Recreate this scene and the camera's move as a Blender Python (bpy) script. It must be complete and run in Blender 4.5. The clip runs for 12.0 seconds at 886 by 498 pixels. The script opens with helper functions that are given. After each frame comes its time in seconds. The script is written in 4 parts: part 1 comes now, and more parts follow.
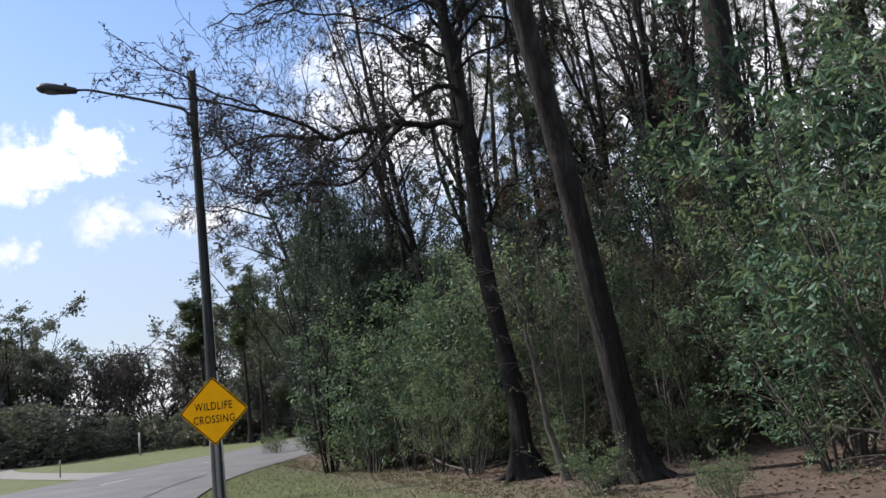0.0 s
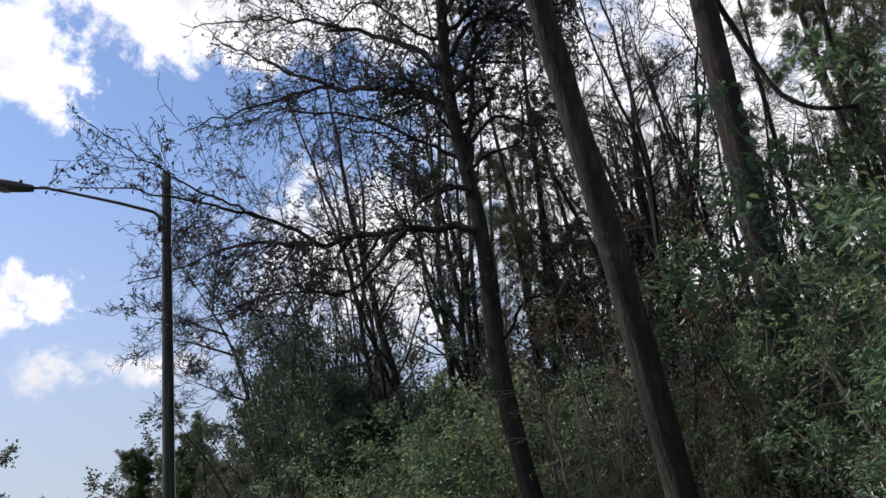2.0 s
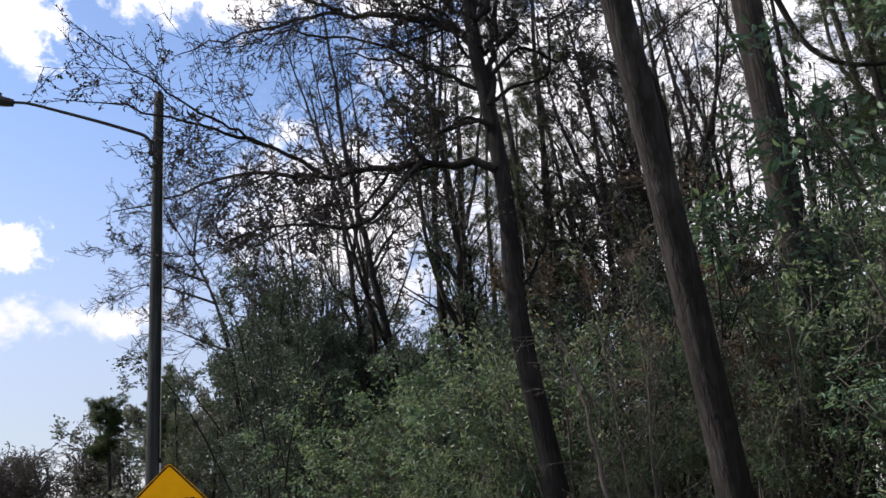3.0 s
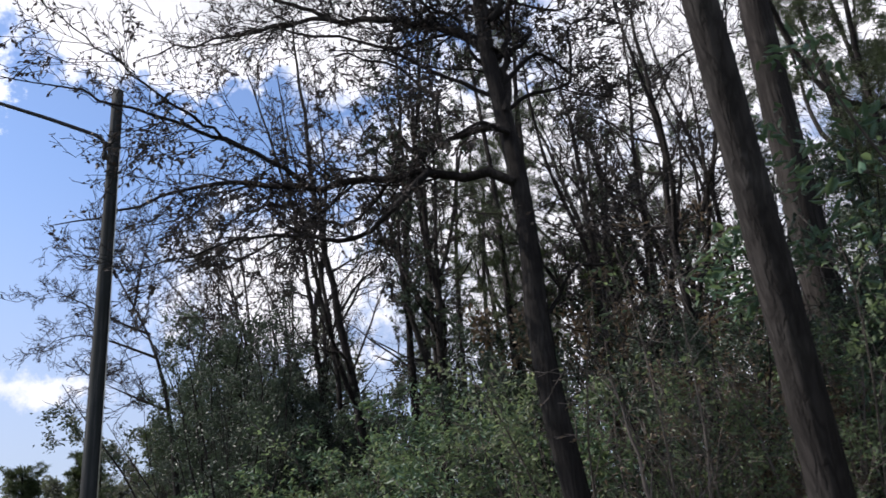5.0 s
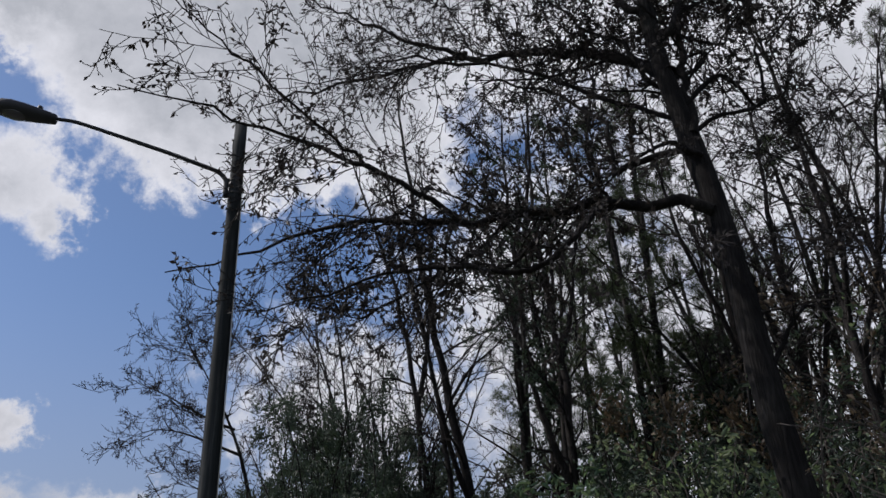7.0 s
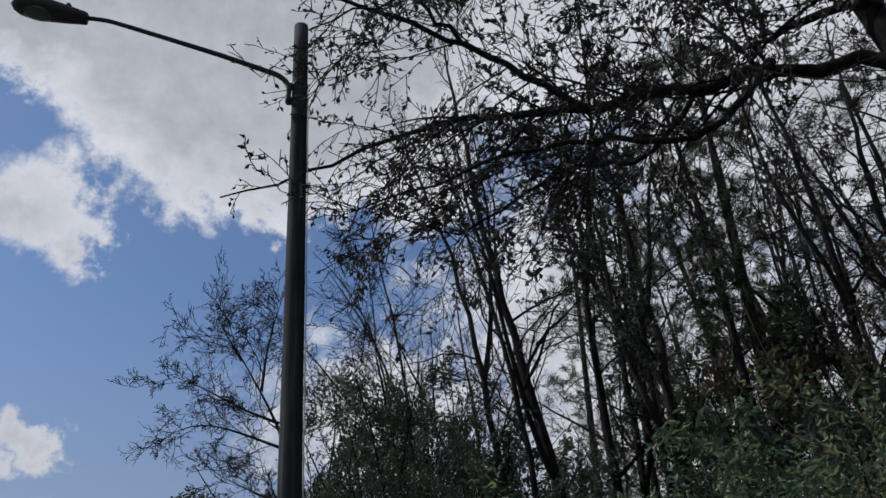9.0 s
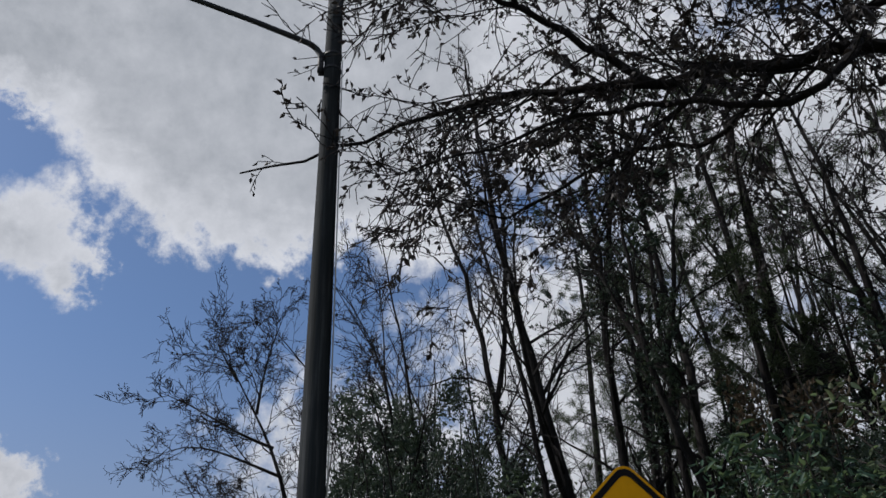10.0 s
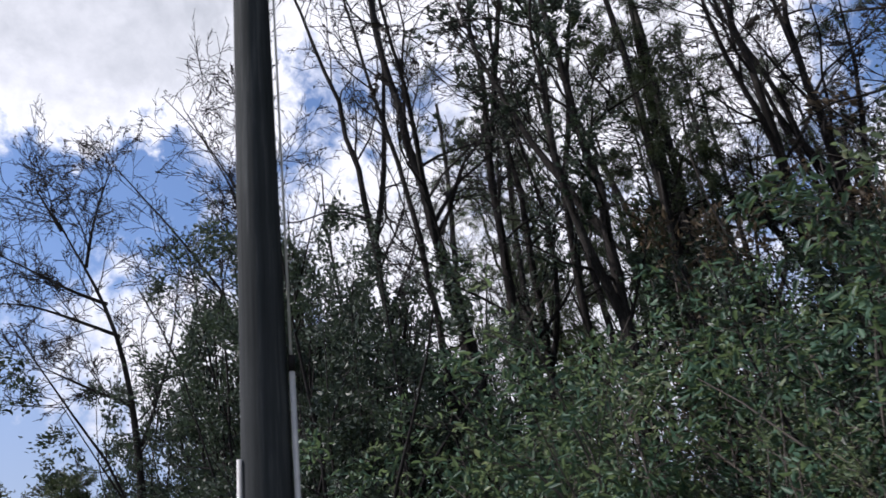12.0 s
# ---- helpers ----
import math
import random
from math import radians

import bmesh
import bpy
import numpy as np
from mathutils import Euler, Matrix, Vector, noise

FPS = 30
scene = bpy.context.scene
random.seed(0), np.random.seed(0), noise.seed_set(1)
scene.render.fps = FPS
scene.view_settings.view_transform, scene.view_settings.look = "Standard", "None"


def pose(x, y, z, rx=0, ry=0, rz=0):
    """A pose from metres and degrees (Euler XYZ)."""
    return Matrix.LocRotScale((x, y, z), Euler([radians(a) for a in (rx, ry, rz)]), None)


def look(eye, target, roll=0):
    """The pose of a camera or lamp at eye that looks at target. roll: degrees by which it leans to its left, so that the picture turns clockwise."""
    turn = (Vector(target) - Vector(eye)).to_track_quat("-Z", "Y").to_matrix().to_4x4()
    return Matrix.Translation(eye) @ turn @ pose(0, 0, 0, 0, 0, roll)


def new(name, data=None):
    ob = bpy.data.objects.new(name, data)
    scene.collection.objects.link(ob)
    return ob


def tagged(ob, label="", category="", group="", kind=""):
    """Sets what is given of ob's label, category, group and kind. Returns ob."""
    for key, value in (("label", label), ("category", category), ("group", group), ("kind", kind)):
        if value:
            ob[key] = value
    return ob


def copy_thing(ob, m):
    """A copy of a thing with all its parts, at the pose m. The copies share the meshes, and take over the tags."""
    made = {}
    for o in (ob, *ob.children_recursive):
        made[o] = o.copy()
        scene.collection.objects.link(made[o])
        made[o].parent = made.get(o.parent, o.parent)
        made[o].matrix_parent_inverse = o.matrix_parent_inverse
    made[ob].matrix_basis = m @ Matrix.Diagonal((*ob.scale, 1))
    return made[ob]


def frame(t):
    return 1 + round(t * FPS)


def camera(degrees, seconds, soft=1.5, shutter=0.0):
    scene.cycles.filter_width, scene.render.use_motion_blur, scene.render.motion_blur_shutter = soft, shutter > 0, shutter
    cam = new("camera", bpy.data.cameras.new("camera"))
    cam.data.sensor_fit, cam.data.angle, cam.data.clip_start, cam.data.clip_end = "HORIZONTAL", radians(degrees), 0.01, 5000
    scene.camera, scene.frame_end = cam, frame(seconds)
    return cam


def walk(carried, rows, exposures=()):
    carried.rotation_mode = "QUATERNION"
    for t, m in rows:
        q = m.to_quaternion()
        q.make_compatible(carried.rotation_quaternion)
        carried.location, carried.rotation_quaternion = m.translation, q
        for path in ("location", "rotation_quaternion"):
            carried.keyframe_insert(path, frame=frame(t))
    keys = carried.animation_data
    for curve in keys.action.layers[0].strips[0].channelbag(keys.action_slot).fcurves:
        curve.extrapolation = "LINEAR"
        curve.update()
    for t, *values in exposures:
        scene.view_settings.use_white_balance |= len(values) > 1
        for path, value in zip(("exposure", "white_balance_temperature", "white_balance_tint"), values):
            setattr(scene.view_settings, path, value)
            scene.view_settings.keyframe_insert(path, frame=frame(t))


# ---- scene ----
cam = camera(54.57, 12.0, soft=1.5, shutter=0.2)
PATH = [
    (0, 0.000, -0.000, 1.422, 100.51, 6.34, 1.30),
    (0.5, -0.229, 0.583, 1.425, 101.87, 8.00, -0.23),
    (1, -0.469, 1.152, 1.425, 104.84, 7.84, -0.88),
    (1.5, -0.733, 1.720, 1.419, 108.27, 7.10, -1.56),
    (2, -1.039, 2.302, 1.409, 110.34, 6.40, -1.94),
    (2.5, -1.349, 2.896, 1.398, 109.19, 4.42, -3.12),
    (3, -1.645, 3.467, 1.391, 107.84, 4.54, -4.36),
    (3.2, -1.751, 3.692, 1.389, 108.24, 5.02, -6.02),
    (4.8, -2.307, 5.491, 1.379, 112.44, 4.80, -9.86),
    (5, -2.399, 5.717, 1.382, 112.61, 4.33, -8.72),
    (5.5, -2.657, 6.285, 1.393, 112.94, 3.27, -6.14),
    (6, -2.929, 6.861, 1.406, 116.89, 2.34, -4.85),
    (6.5, -3.203, 7.452, 1.417, 118.96, 1.50, -4.54),
    (6.7, -3.311, 7.690, 1.419, 119.54, 1.76, -4.85),
    (8.3, -4.043, 9.522, 1.427, 124.27, 2.89, -5.31),
    (8.5, -4.146, 9.730, 1.427, 123.30, 2.70, -4.44),
    (9, -4.301, 10.379, 1.419, 121.50, 3.45, -2.86),
    (9.5, -4.521, 10.960, 1.422, 121.53, 3.47, -2.87),
    (10, -4.708, 11.475, 1.430, 124.26, 1.66, -4.47),
    (10.5, -4.921, 12.090, 1.415, 120.70, 1.43, -5.98),
    (10.8, -5.075, 12.500, 1.385, 113.35, 4.19, -9.86),
    (11, -5.130, 12.830, 1.385, 108.55, 6.60, -13.45),
    (11.2, -5.220, 13.070, 1.365, 108.50, 8.19, -17.54),
    (11.5, -5.291, 13.433, 1.351, 112.12, 8.01, -17.85),
    (12, -5.486, 14.044, 1.334, 116.39, 6.67, -15.01),
]
EXPOSURES = [(0, 0.75, 6500, 13), (0.6, 0.72, 6520, 13), (1.5, 0.66, 6600, 15), (2.0, 0.47, 6650, 15), (2.5, 0.55, 6700, 16), (3.2, 0.72, 6700, 16), (4.9, 0.68, 6500, 16), (5.5, 0.38, 6447, 15), (6.1, 0.12, 6394, 15), (6.6, -0.12, 6350, 15), (8.5, -0.41, 6250, 12), (10.4, -0.45, 6250, 12), (10.7, -0.5, 6250, 12), (10.85, -0.55, 6250, 12), (11.1, 0.14, 6200, 9), (11.5, 0.9, 6250, 14), (12, 0.38, 6250, 17)]
walk(cam, [(t, pose(x, y, z, rx, ry, rz)) for t, x, y, z, rx, ry, rz in PATH], EXPOSURES)

# ---------------------------------------------------------------- world, sun
SUN_AZ, SUN_EL = -78.0, 44.0      # degrees clockwise from +y, degrees up


def nodes_of(owner):
    owner.use_nodes = True
    tree = owner.node_tree
    tree.nodes.clear()
    return tree


class Graph:
    """Short hand for wiring shader nodes."""

    def __init__(self, owner):
        self.tree = nodes_of(owner)

    def add(self, kind, inputs=(), **props):
        n = self.tree.nodes.new(kind)
        if "operation" in props:
            n.operation, n.use_clamp = props["operation"], props.get("use_clamp", False)
        if "data_type" in props:
            n.data_type, n.blend_type = props["data_type"], props["blend_type"]
        if "feature" in props:
            n.feature = props["feature"]
        if "interpolation_type" in props:
            n.interpolation_type = props["interpolation_type"]
        for k, v in dict(inputs).items():
            self.put(v, n.inputs[k])
        return n

    def put(self, v, socket):
        if isinstance(v, bpy.types.NodeSocket):
            self.tree.links.new(v, socket)
        else:
            socket.default_value = v

    def math(self, op, a, b=0.0, c=0.0, clamp=False):
        return self.add("ShaderNodeMath", {0: a, 1: b, 2: c}, operation=op, use_clamp=clamp).outputs[0]

    def noise(self, vec, scale, detail=4.0, rough=0.55, dist=0.0):
        return self.add("ShaderNodeTexNoise", {"Vector": vec, "Scale": scale, "Detail": detail, "Roughness": rough, "Distortion": dist})

    def ramp(self, fac, stops):
        n = self.add("ShaderNodeValToRGB", {0: fac})
        e = n.color_ramp.elements
        while len(e) < len(stops):
            e.new(0.5)
        for el, (p, c) in zip(e, stops):
            el.position, el.color = p, (c if len(c) == 4 else (*c, 1))
        return n.outputs[0]

    def mix(self, fac, a, b, blend="MIX"):
        n = self.add("ShaderNodeMix", data_type="RGBA", blend_type=blend)
        self.put(fac, n.inputs[0])
        self.put(a if isinstance(a, bpy.types.NodeSocket) else (*a, 1), n.inputs[6])
        self.put(b if isinstance(b, bpy.types.NodeSocket) else (*b, 1), n.inputs[7])
        return n.outputs[2]


def build_world():
    w = bpy.data.worlds.new("world")
    scene.world = w
    g = Graph(w)
    sky = g.add("ShaderNodeTexSky")
    sky.sky_type, sky.sun_disc, sky.sun_elevation, sky.sun_rotation = "NISHITA", False, radians(SUN_EL), radians(SUN_AZ)
    sky.air_density, sky.dust_density, sky.ozone_density = 1.0, 0.6, 1.6
    way = g.add("ShaderNodeTexCoord").outputs["Generated"]
    n1 = g.noise(way, 9.0, 8.0, 0.62, 0.2)
    n2 = g.noise(way, 34.0, 6.0, 0.62)
    sep = g.add("ShaderNodeSeparateXYZ", {0: way})
    w1, w2 = g.add("ShaderNodeSeparateColor", {0: n1.outputs[1]}), g.add("ShaderNodeSeparateColor", {0: n2.outputs[1]})
    az = g.math("MULTIPLY", g.math("ARCTAN2", sep.outputs[0], sep.outputs[1]), 57.2958)
    el = g.math("MULTIPLY", g.math("ARCSINE", sep.outputs[2]), 57.2958)
    # billows: the directions are pushed about by two sizes of noise
    az = g.math("ADD", az, g.math("ADD", g.math("MULTIPLY_ADD", w1.outputs[0], 9.0, -4.5), g.math("MULTIPLY_ADD", w2.outputs[0], 5.0, -2.5)))
    el = g.math("ADD", el, g.math("ADD", g.math("MULTIPLY_ADD", w1.outputs[1], 6.0, -3.0), g.math("MULTIPLY_ADD", w2.outputs[1], 4.0, -2.0)))
    ragged = g.math("MULTIPLY_ADD", n2.outputs[0], 1.2, -0.6)
    # cumulus: azimuth, elevation, half width, half height, raggedness, edge softness
    clouds = [(-9.5, 53.0, 24.5, 21.3, 0.25, 0.10), (-28.5, 48.8, 13, 10, 0.25, 0.12), (-24.9, 32.9, 4.4, 4.0, 0.5, 0.5), (-21.8, 30.8, 2.7, 2.9, 0.6, 0.6), (-22.9, 18.8, 2.9, 1.8, 0.9, 0.6), (-26.4, 17.1, 3.6, 2.5, 0.9, 0.6), (-21.5, 13.4, 3.0, 1.7, 0.8, 1.0),
              (-27.2, 12.6, 1.8, 1.0, 0.8, 1.2), (-16.3, 14.2, 3.6, 1.6, 0.8, 0.9), (15, 27, 15, 12, 1.5, 0.7), (34, 36, 19, 13, 0.7, 0.5), (-1, 20, 11, 7.5, 1.5, 0.7), (3, 37, 8, 5, 0.6, 0.5),
              # the last two are unseen, added behind the camera as broad fill light
              (24, 20, 22, 12, 0.8, 0.6), (18, 47, 22, 13, 0.9, 0.6), (62, 24, 20, 8, 1.0, 0.5), (-20, 2.0, 60, 4.0, 0.5, 1.2), (-50, 30, 12, 6, 0.9, 0.5), (135, 42, 75, 36, 0.7, 1.0), (-140, 40, 70, 34, 0.7, 1.0)]
    cover = None
    for a, e, ra, re, rag, soft in clouds:
        dx = g.math("DIVIDE", g.math("SUBTRACT", az, a), ra)
        dy = g.math("DIVIDE", g.math("SUBTRACT", el, e), re)
        d = g.math("SQRT", g.math("ADD", g.math("MULTIPLY", dx, dx), g.math("MULTIPLY", dy, dy)))
        m = g.math("DIVIDE", g.math("SUBTRACT", 1.0, g.math("MULTIPLY_ADD", ragged, rag, d)), soft)
        cover = m if cover is None else g.math("MAXIMUM", cover, m)
    mask = g.add("ShaderNodeMapRange", {0: cover, 1: 0.0, 2: 1.0, 3: 0.0, 4: 1.0}, interpolation_type="SMOOTHSTEP").outputs[0]
    depth = g.add("ShaderNodeMapRange", {0: g.math("MULTIPLY_ADD", n2.outputs[0], 1.6, g.math("MULTIPLY_ADD", n1.outputs[0], 3.2, g.math("SUBTRACT", g.math("MINIMUM", cover, 2.4), 2.4))), 1: 0.5, 2: 3.2, 3: 0.0, 4: 1.0}).outputs[0]
    cloud = g.mix(depth, CLOUD_LIT, CLOUD_GREY)
    low = g.add("ShaderNodeMapRange", {0: sep.outputs[2], 1: 0.02, 2: 0.5, 3: 0.5, 4: 0.0}, interpolation_type="SMOOTHSTEP").outputs[0]
    blue = g.mix(low, g.mix(1.0, sky.outputs[0], SKY_TINT, "MULTIPLY"), (0.69, 0.695, 0.74))
    # haze dims the sky a little towards the horizon
    haze = g.add("ShaderNodeMapRange", {0: sep.outputs[2], 1: 0.0, 2: 0.5, 3: 0.62, 4: 1.0}, interpolation_type="SMOOTHSTEP").outputs[0]
    bg = g.add("ShaderNodeBackground", {0: g.mix(mask, blue, cloud), 1: haze})
    out = g.add("ShaderNodeOutputWorld", {0: bg.outputs[0]})


SKY_TINT = (0.111, 0.12, 0.131)
CLOUD_LIT = (0.905, 0.922, 0.955)
CLOUD_GREY = (0.445, 0.475, 0.51)
build_world()
sun = new("sun", bpy.data.lights.new("sun", "SUN"))
sun.data.energy, sun.data.angle, sun.data.color = 4.8, radians(1.0), (1.0, 0.95, 0.87)
a, e = radians(SUN_AZ), radians(SUN_EL)
sun.matrix_world = look((60 * math.sin(a) * math.cos(e), 60 * math.cos(a) * math.cos(e), 60 * math.sin(e)), (0, 0, 0))


# ---------------------------------------------------------------- materials
def principled(name):
    m = bpy.data.materials.new(name)
    g = Graph(m)
    b = g.add("ShaderNodeBsdfPrincipled")
    out = g.add("ShaderNodeOutputMaterial", {0: b.outputs[0]})
    return m, g, b, out


def bump(g, b, height, strength, distance):
    n = g.add("ShaderNodeBump", {"Height": height, "Strength": strength, "Distance": distance})
    g.put(n.outputs[0], b.inputs["Normal"])


def bark(name, dark, light, lichen, grain=7.0):
    m, g, b, _ = principled(name)
    co = g.add("ShaderNodeTexCoord").outputs["Object"]
    flat = g.add("ShaderNodeMapping", {0: co, 3: (1, 1, 0.09)}).outputs[0]
    ridge = g.add("ShaderNodeTexVoronoi", {"Vector": g.mix(0.22, flat, g.noise(flat, 9, 4).outputs[1]), "Scale": grain * 2.2}, feature="DISTANCE_TO_EDGE").outputs[0]
    n = g.noise(flat, grain, 6, 0.65).outputs[0]
    big = g.noise(co, 1.1, 3).outputs[0]
    col = g.ramp(n, [(0.25, dark), (0.75, light)])
    col = g.mix(g.ramp(big, [(0.52, (0, 0, 0)), (0.7, (0.7, 0.7, 0.7))]), col, lichen)
    crack = g.ramp(ridge, [(0.0, (0.5, 0.5, 0.5)), (0.3, (1.1, 1.1, 1.1))])
    col = g.mix(0.85, col, crack, "MULTIPLY")
    rnd = g.add("ShaderNodeObjectInfo").outputs["Random"]
    col = g.mix(0.5, col, g.ramp(rnd, [(0, (0.6, 0.6, 0.62)), (1, (1.0, 0.95, 0.9))]), "MULTIPLY")
    g.put(col, b.inputs["Base Color"])
    b.inputs["Roughness"].default_value = 0.95
    b.inputs["Specular IOR Level"].default_value = 0.12
    bump(g, b, g.math("MULTIPLY_ADD", g.math("MINIMUM", ridge, 0.25), 2.0, n), 0.7, 0.03)
    return m


def leaf(name, stops, gloss=0.45, through_light=0.3, glow=(0.2, 0.26, 0.09), shine=0.35):
    """Leaf blade: colour varies from leaf to leaf, part of the light passes through."""
    m, g, b, out = principled(name)
    isl = g.add("ShaderNodeNewGeometry").outputs["Random Per Island"]
    rnd = g.add("ShaderNodeObjectInfo").outputs["Random"]
    co = g.add("ShaderNodeTexCoord").outputs["Object"]
    patch = g.noise(co, 0.9, 2).outputs[0]
    fac = g.math("ADD", g.math("MULTIPLY", isl, 0.55), g.math("ADD", g.math("MULTIPLY", patch, 0.7), g.math("MULTIPLY_ADD", rnd, 0.3, -0.3)))
    col = g.ramp(fac, stops)
    g.put(col, b.inputs["Base Color"])
    b.inputs["Roughness"].default_value = gloss
    b.inputs["Specular IOR Level"].default_value = shine
    tr = g.add("ShaderNodeBsdfTranslucent", {0: g.mix(0.5, col, glow)})
    mx = g.add("ShaderNodeMixShader", {0: through_light, 1: b.outputs[0], 2: tr.outputs[0]})
    g.put(mx.outputs[0], out.inputs[0])
    return m


def plain(name, col, rough=0.6, metal=0.0, var=0.25, scale=6.0, dirt=None, relief=0.15, shine=0.5):
    m, g, b, _ = principled(name)
    co = g.add("ShaderNodeTexCoord").outputs["Object"]
    n = g.noise(co, scale, 6, 0.6).outputs[0]
    fine = g.noise(co, scale * 14, 3).outputs[0]
    dark = tuple(c * (1 - var) for c in col) if dirt is None else dirt
    g.put(g.ramp(g.math("MULTIPLY_ADD", fine, 0.3, g.math("MULTIPLY", n, 0.75)), [(0.3, dark), (0.62, col)]), b.inputs["Base Color"])
    g.put(g.math("MULTIPLY_ADD", n, 0.3, rough - 0.15), b.inputs["Roughness"])
    b.inputs["Metallic"].default_value = metal
    b.inputs["Specular IOR Level"].default_value = shine
    if relief:
        bump(g, b, fine, relief, 0.004)
    return m


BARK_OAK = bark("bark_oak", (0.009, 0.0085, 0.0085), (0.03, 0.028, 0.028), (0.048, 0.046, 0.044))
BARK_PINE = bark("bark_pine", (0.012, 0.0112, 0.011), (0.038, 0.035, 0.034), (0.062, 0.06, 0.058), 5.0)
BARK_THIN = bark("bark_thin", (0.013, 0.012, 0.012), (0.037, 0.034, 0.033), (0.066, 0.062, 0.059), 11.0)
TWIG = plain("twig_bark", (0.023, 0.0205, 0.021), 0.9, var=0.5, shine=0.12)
STEM = plain("shrub_stem", (0.085, 0.075, 0.068), 0.85, var=0.5, shine=0.2)
# bark of the far trees, with distance haze painted in as a paler tone
STEM_FAR_HAZED = plain("hazed_bark", (0.07, 0.062, 0.058), 0.9, var=0.4, shine=0.1)
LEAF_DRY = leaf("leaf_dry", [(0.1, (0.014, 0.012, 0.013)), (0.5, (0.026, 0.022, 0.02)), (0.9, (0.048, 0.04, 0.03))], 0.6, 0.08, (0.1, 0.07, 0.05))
LEAF_HOLLY = leaf("leaf_holly", [(0.1, (0.013, 0.023, 0.018)), (0.5, (0.028, 0.046, 0.033)), (0.95, (0.055, 0.082, 0.056))], 0.52, 0.16, (0.12, 0.17, 0.08), 0.3)
LEAF_MYRTLE = leaf("leaf_myrtle", [(0.05, (0.032, 0.055, 0.036)), (0.45, (0.085, 0.126, 0.072)), (0.8, (0.155, 0.19, 0.108)), (1.0, (0.21, 0.21, 0.125))], 0.45, 0.48, (0.2, 0.28, 0.11), 0.35)
LEAF_MAGNOLIA = leaf("leaf_magnolia", [(0.1, (0.03, 0.068, 0.046)), (0.6, (0.06, 0.122, 0.078)), (1.0, (0.11, 0.16, 0.1))], 0.48, 0.36, shine=0.3)
# far foliage: greyed and lightened, so the colour carries the air haze
LEAF_FAR_HAZED = leaf("leaf_far_hazed", [(0.1, (0.055, 0.062, 0.057)), (0.5, (0.105, 0.11, 0.1)), (0.95, (0.16, 0.155, 0.138))], 0.9, 0.2)
LEAF_TAWNY = leaf("leaf_tawny", [(0.1, (0.045, 0.034, 0.024)), (0.6, (0.1, 0.078, 0.052)), (1.0, (0.17, 0.135, 0.09))], 0.6, 0.3, (0.2, 0.14, 0.08))
NEEDLE = leaf("pine_needle", [(0.1, (0.016, 0.028, 0.012)), (0.6, (0.035, 0.055, 0.022)), (1.0, (0.07, 0.085, 0.03))], 0.5, 0.15)


# ---------------------------------------------------------------- mesh tools
RNG = np.random.default_rng(7)


def mesh_of(name, verts, faces, material, smooth=False):
    me = bpy.data.meshes.new(name)
    me.from_pydata(np.asarray(verts, float).tolist(), [], [tuple(q) for q in np.asarray(faces).tolist()] if isinstance(faces, np.ndarray) else faces)
    me.materials.append(material)
    if smooth:
        me.polygons.foreach_set("use_smooth", [True] * len(me.polygons))
    me.update()
    return me


def attach(name, me, parent=None, label="", kind=""):
    ob = tagged(new(name, me), kind=kind)
    if parent is not None:
        ob.parent = parent
    if label:
        tagged(ob, label)
    return ob


def part(name, bm, material, parent, label="", smooth=False):
    me = bpy.data.meshes.new(name)
    bm.normal_update()
    bm.to_mesh(me)
    bm.free()
    me.materials.append(material)
    if smooth:
        me.polygons.foreach_set("use_smooth", [True] * len(me.polygons))
    return attach(name, me, parent, label)


class Tubes:
    """Collects tapered round limbs as one set of vertices and faces."""

    def __init__(self):
        self.v, self.f, self.n = [], [], 0

    def add(self, pts, radii, sides=6, wobble=0.0):
        pts = np.asarray(pts, float)
        radii = np.asarray(radii, float)
        tan = np.gradient(pts, axis=0)
        tan /= np.linalg.norm(tan, axis=1)[:, None] + 1e-9
        ref = np.array([1.0, 0, 0]) if abs(tan[0][0]) < 0.8 else np.array([0, 1.0, 0])
        x = np.cross(tan, ref)
        x /= np.linalg.norm(x, axis=1)[:, None] + 1e-9
        y = np.cross(tan, x)
        ang = np.arange(sides) * 2 * np.pi / sides
        r = radii[:, None] * (1 + wobble * RNG.normal(size=(len(pts), sides)))
        ring = pts[:, None] + (x[:, None] * np.cos(ang)[None, :, None] + y[:, None] * np.sin(ang)[None, :, None]) * r[..., None]
        self.v.append(ring.reshape(-1, 3))
        i = np.arange(len(pts) - 1)[:, None] * sides + self.n
        k, k2 = np.arange(sides)[None], (np.arange(sides)[None] + 1) % sides
        q = np.stack([i + k, i + k2, i + sides + k2, i + sides + k], -1).reshape(-1, 4)
        self.f.append(q)
        self.n += len(pts) * sides

    def mesh(self, name, material):
        return mesh_of(name, np.concatenate(self.v), np.concatenate(self.f), material, True)


def unit(v):
    return v / (np.linalg.norm(v, axis=-1, keepdims=True) + 1e-9)


